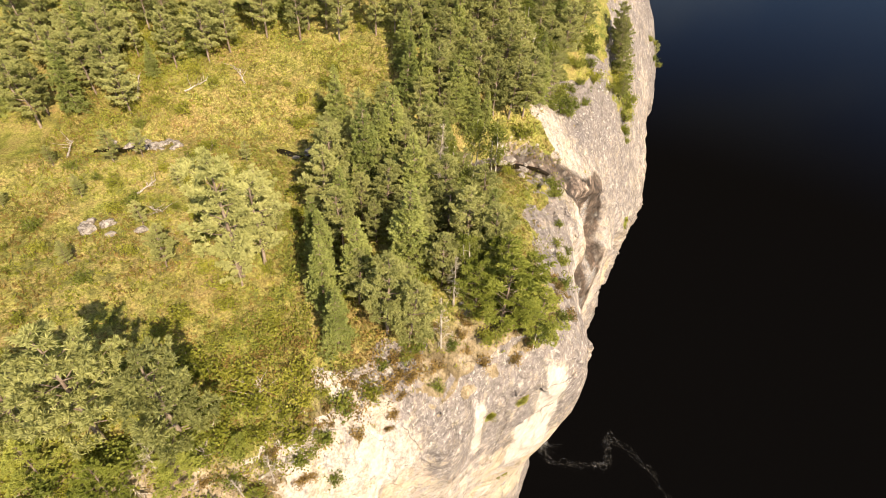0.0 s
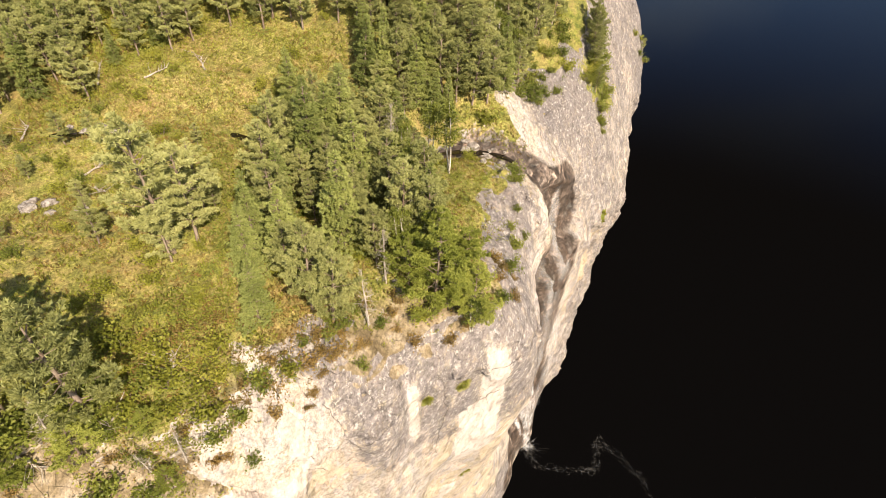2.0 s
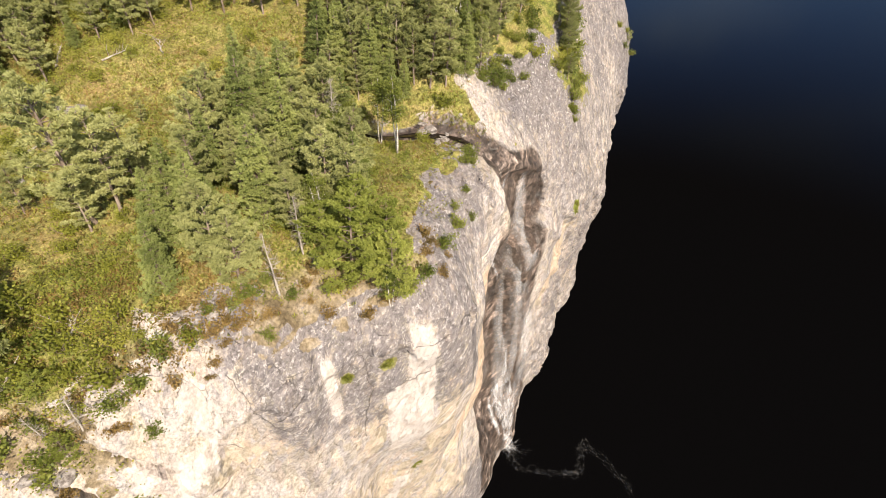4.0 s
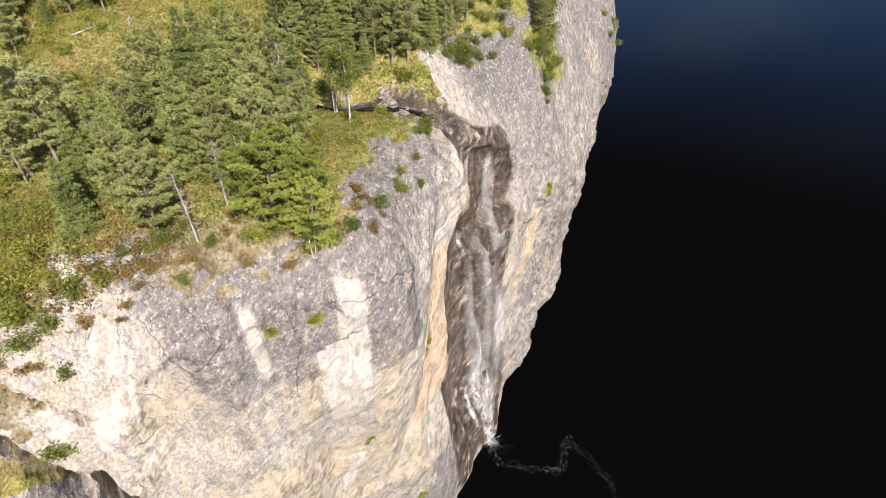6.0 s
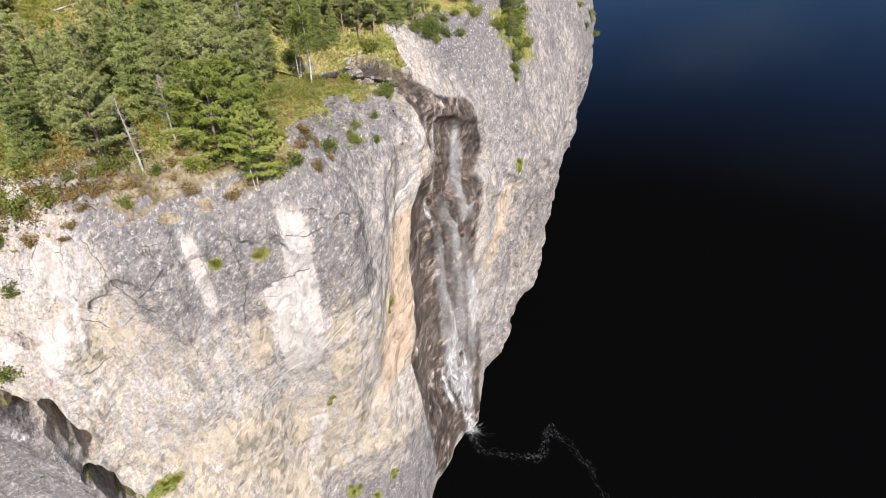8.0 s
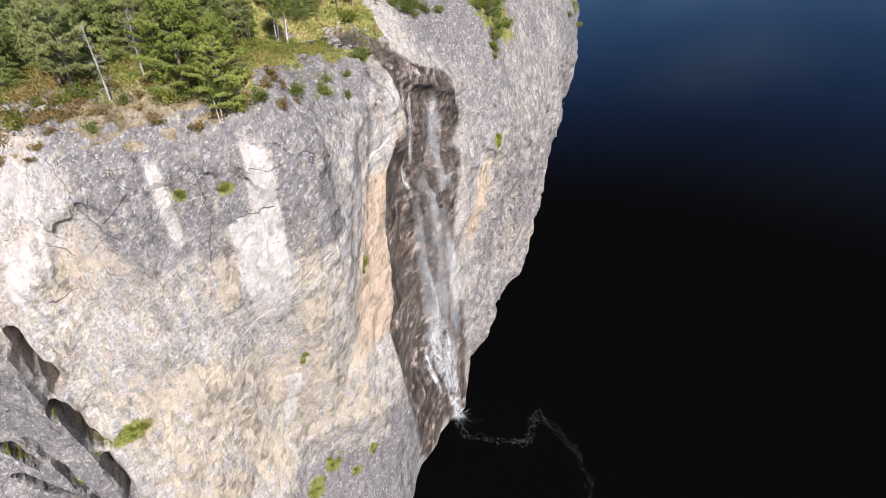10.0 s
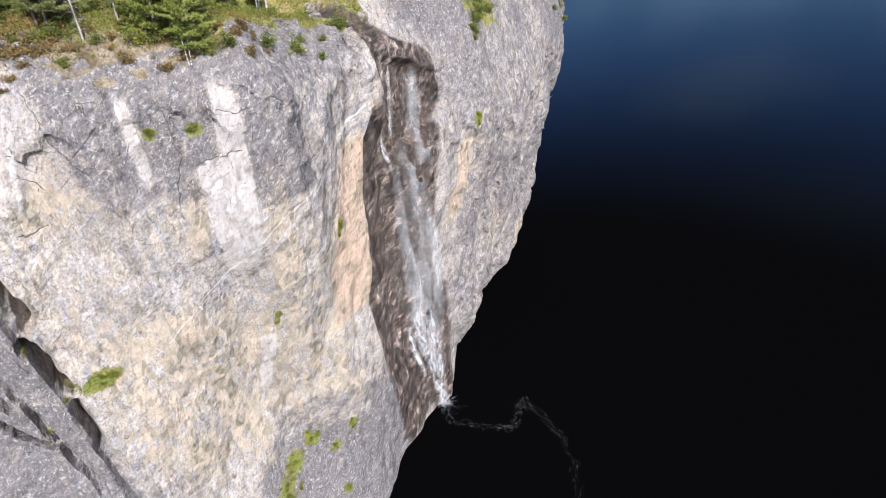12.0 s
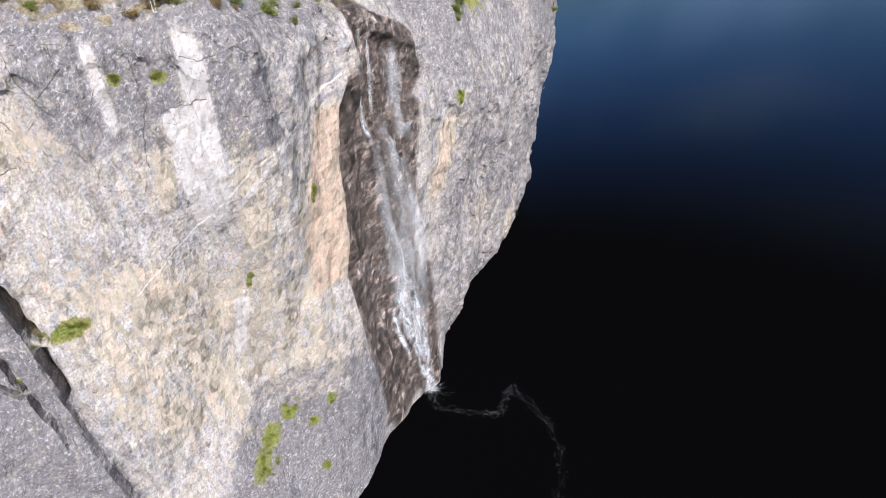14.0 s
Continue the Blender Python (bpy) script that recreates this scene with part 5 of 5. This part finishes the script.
def strand(name, knots, widths, out, mat, seed):
    gen = np.random.default_rng(seed)
    k = resample(knots, 46)
    w = np.interp(np.linspace(0, 1, 46), np.linspace(0, 1, len(widths)), widths)
    pts = []
    for i, (a, z) in enumerate(k):
        p, nr = face_point(a, z)
        pts.append(p)
    pts = np.array(pts)
    # water falls clear of hollows: it never lies behind the run from above
    ob_ = (pts[:, 0] - pts[:, 1]) * R2
    sm = ob_.copy()
    for i in range(1, len(sm)):
        sm[i] = max(ob_[i], sm[i - 1] - 0.12)
    pad = np.pad(sm, 5, mode="edge")
    sm = np.maximum(np.convolve(pad, np.ones(11) / 11, "valid"), sm - 0.25)
    pts[:, 0] += (sm - ob_ + out) * R2
    pts[:, 1] -= (sm - ob_ + out) * R2
    along = np.array([R2, R2, 0.0])
    v, f, th = ribbon(pts, w, np.tile(along, (46, 1)))
    v[:, 0] += 0.05 * gen.normal(size=len(v))
    me = mesh_from(name, v, f)
    ends = np.repeat(np.minimum(1, np.minimum(np.linspace(0, 8, 46), np.linspace(5, 0.4, 46))), COLS)
    add_attribute(me, "thick", th * ends)
    ob = part(name, me, mat, fall)
    ob.visible_shadow = False
    return ob


strand("upper_stream", [(31.9, 45.6), (31.6, 41.0), (31.2, 37.0), (30.9, 33.5)], [0.16, 0.30, 0.40, 0.5], 0.25, fall_mats[0], 1)
strand("upper_stream", [(32.9, 45.2), (32.6, 41.0), (32.2, 37.0)], [0.12, 0.22, 0.3], 0.30, fall_mats[0], 2)
strand("upper_stream", [(35.6, 43.4), (35.4, 40.0), (34.6, 37.0), (33.2, 34.5)], [0.6, 1.1, 1.3, 1.2], 0.35, fall_mats[3], 3)
strand("veil", [(32.4, 37.0), (32.2, 31.0), (32.4, 24.0), (31.8, 15.0)], [1.0, 2.1, 2.5, 2.6], 0.60, fall_mats[3], 4)
strand("veil", [(31.2, 34.5), (31.0, 27.0), (31.2, 21.0), (31.0, 11.0)], [0.7, 1.5, 2.0, 2.3], 0.40, fall_mats[3], 14)
strand("veil", [(33.0, 31.0), (33.2, 25.0), (33.0, 19.0), (32.4, 9.0)], [0.6, 1.2, 1.5, 1.3], 0.8, fall_mats[3], 15)
strand("veil", [(31.4, 25.0), (31.6, 18.0), (31.8, 9.0), (32.4, 3.0)], [0.4, 0.8, 0.9, 0.8], 0.40, fall_mats[0], 5)
strand("cascade", [(30.6, 16.5), (30.8, 11.0), (31.4, 5.0), (31.9, -0.5), (31.9, -3.0)], [0.6, 1.3, 0.9, 0.6, 0.9], 0.25, fall_mats[1], 6)
strand("cascade", [(32.0, 17.0), (32.4, 11.0), (32.6, 6.0), (32.5, 1.0), (32.4, -3.0)], [0.5, 0.9, 0.8, 0.7, 1.0], 0.40, fall_mats[1], 7)
strand("cascade", [(29.5, 13.5), (29.2, 9.0), (29.8, 5.0)], [0.3, 0.5, 0.3], 0.2, fall_mats[1], 8)

# spray where it strikes the lake
gen = np.random.default_rng(9)
base, _ = face_point(32.0, LAKE_Z + 0.6)
for i in range(16):
    az, el, r = gen.uniform(-2.3, 0.8), gen.uniform(0.1, 1.1), gen.uniform(0.9, 2.6)
    t = np.linspace(0, 1, 10)
    flat = t * r * math.cos(el)
    pts = np.column_stack([base.x + 0.2 + flat * math.cos(az), base.y + flat * math.sin(az), LAKE_Z + 0.05 + np.maximum(0, t * r * math.sin(el) * 1.5 - 1.2 * t * t * r * math.sin(el))])
    v, f, th = ribbon(pts, np.linspace(0.25, 0.75, 10), np.tile(gen.normal(size=3) * [1, 1, 0.6], (10, 1)))
    me = mesh_from("spray", v, f)
    add_attribute(me, "thick", th * np.repeat((1 - t) ** 1.3 * np.minimum(1, t * 5), COLS))
    ob = part("spray", me, fall_mats[2], fall, "drifting white spray above the lake")
    ob.visible_shadow = False

foam_mat = white_water("foam_scum", 0.065, (2.2, 2.2, 2.2), 0.42, 0.66)
FOAM = [(13.6, 31.6), (14.0, 30.1), (15.7, 28.7), (18.1, 28.0), (20.4, 28.3), (22.3, 27.7), (23.5, 27.9), (24.3, 29.7), (25.0, 32.1), (25.5, 33.0), (26.5, 31.1), (28.6, 28.8), (30.1, 26.2), (31.0, 23.1), (30.6, 19.0), (29.6, 14.0)]


def foam_line(knots, n, wob, width, seed):
    gen = np.random.default_rng(seed)
    k = resample(knots, n)
    t = np.linspace(0, 1, n)
    k = k + wob * np.column_stack([np.sin(t * 61 + seed) + gen.normal(size=n) * 0.4, np.cos(t * 47 + seed) + gen.normal(size=n) * 0.4])
    d = np.gradient(k, axis=0)
    ac = np.column_stack([-d[:, 1], d[:, 0], np.zeros(n)])
    v, f, th = ribbon(np.column_stack([k, np.full(n, LAKE_Z + 0.012 + 0.004 * (seed % 5))]), width * gen.uniform(0.5, 1.3, n), ac)
    me = mesh_from("foam", v, f)
    add_attribute(me, "thick", th * np.repeat(np.interp(t, [0, 0.5, 0.7, 1], [1, 1, 0.5, 0.15]), COLS))
    ob = new("foam", me)
    me.materials.append(foam_mat)
    return tagged(ob, "thin winding streak of white foam on the lake", "foam", kind="stuff")


for i in range(4):
    foam_line(FOAM, 220, 0.10 + 0.16 * i, 0.085, 3 + i)
foam_line([(21.5, 27.9), (23.2, 27.5), (24.0, 28.8), (24.8, 31.0), (25.6, 32.4), (26.8, 30.6)], 110, 0.35, 0.10, 8)
for i in range(9):
    az = -1.5 + 0.17 * i
    foam_line([(base.x + 0.3 * math.cos(az), base.y + 0.3 * math.sin(az)), (base.x + (2.4 + 0.2 * i % 3) * math.cos(az), base.y + (2.4 + 0.3 * (i % 3)) * math.sin(az))], 24, 0.05, 0.10, 20 + i)
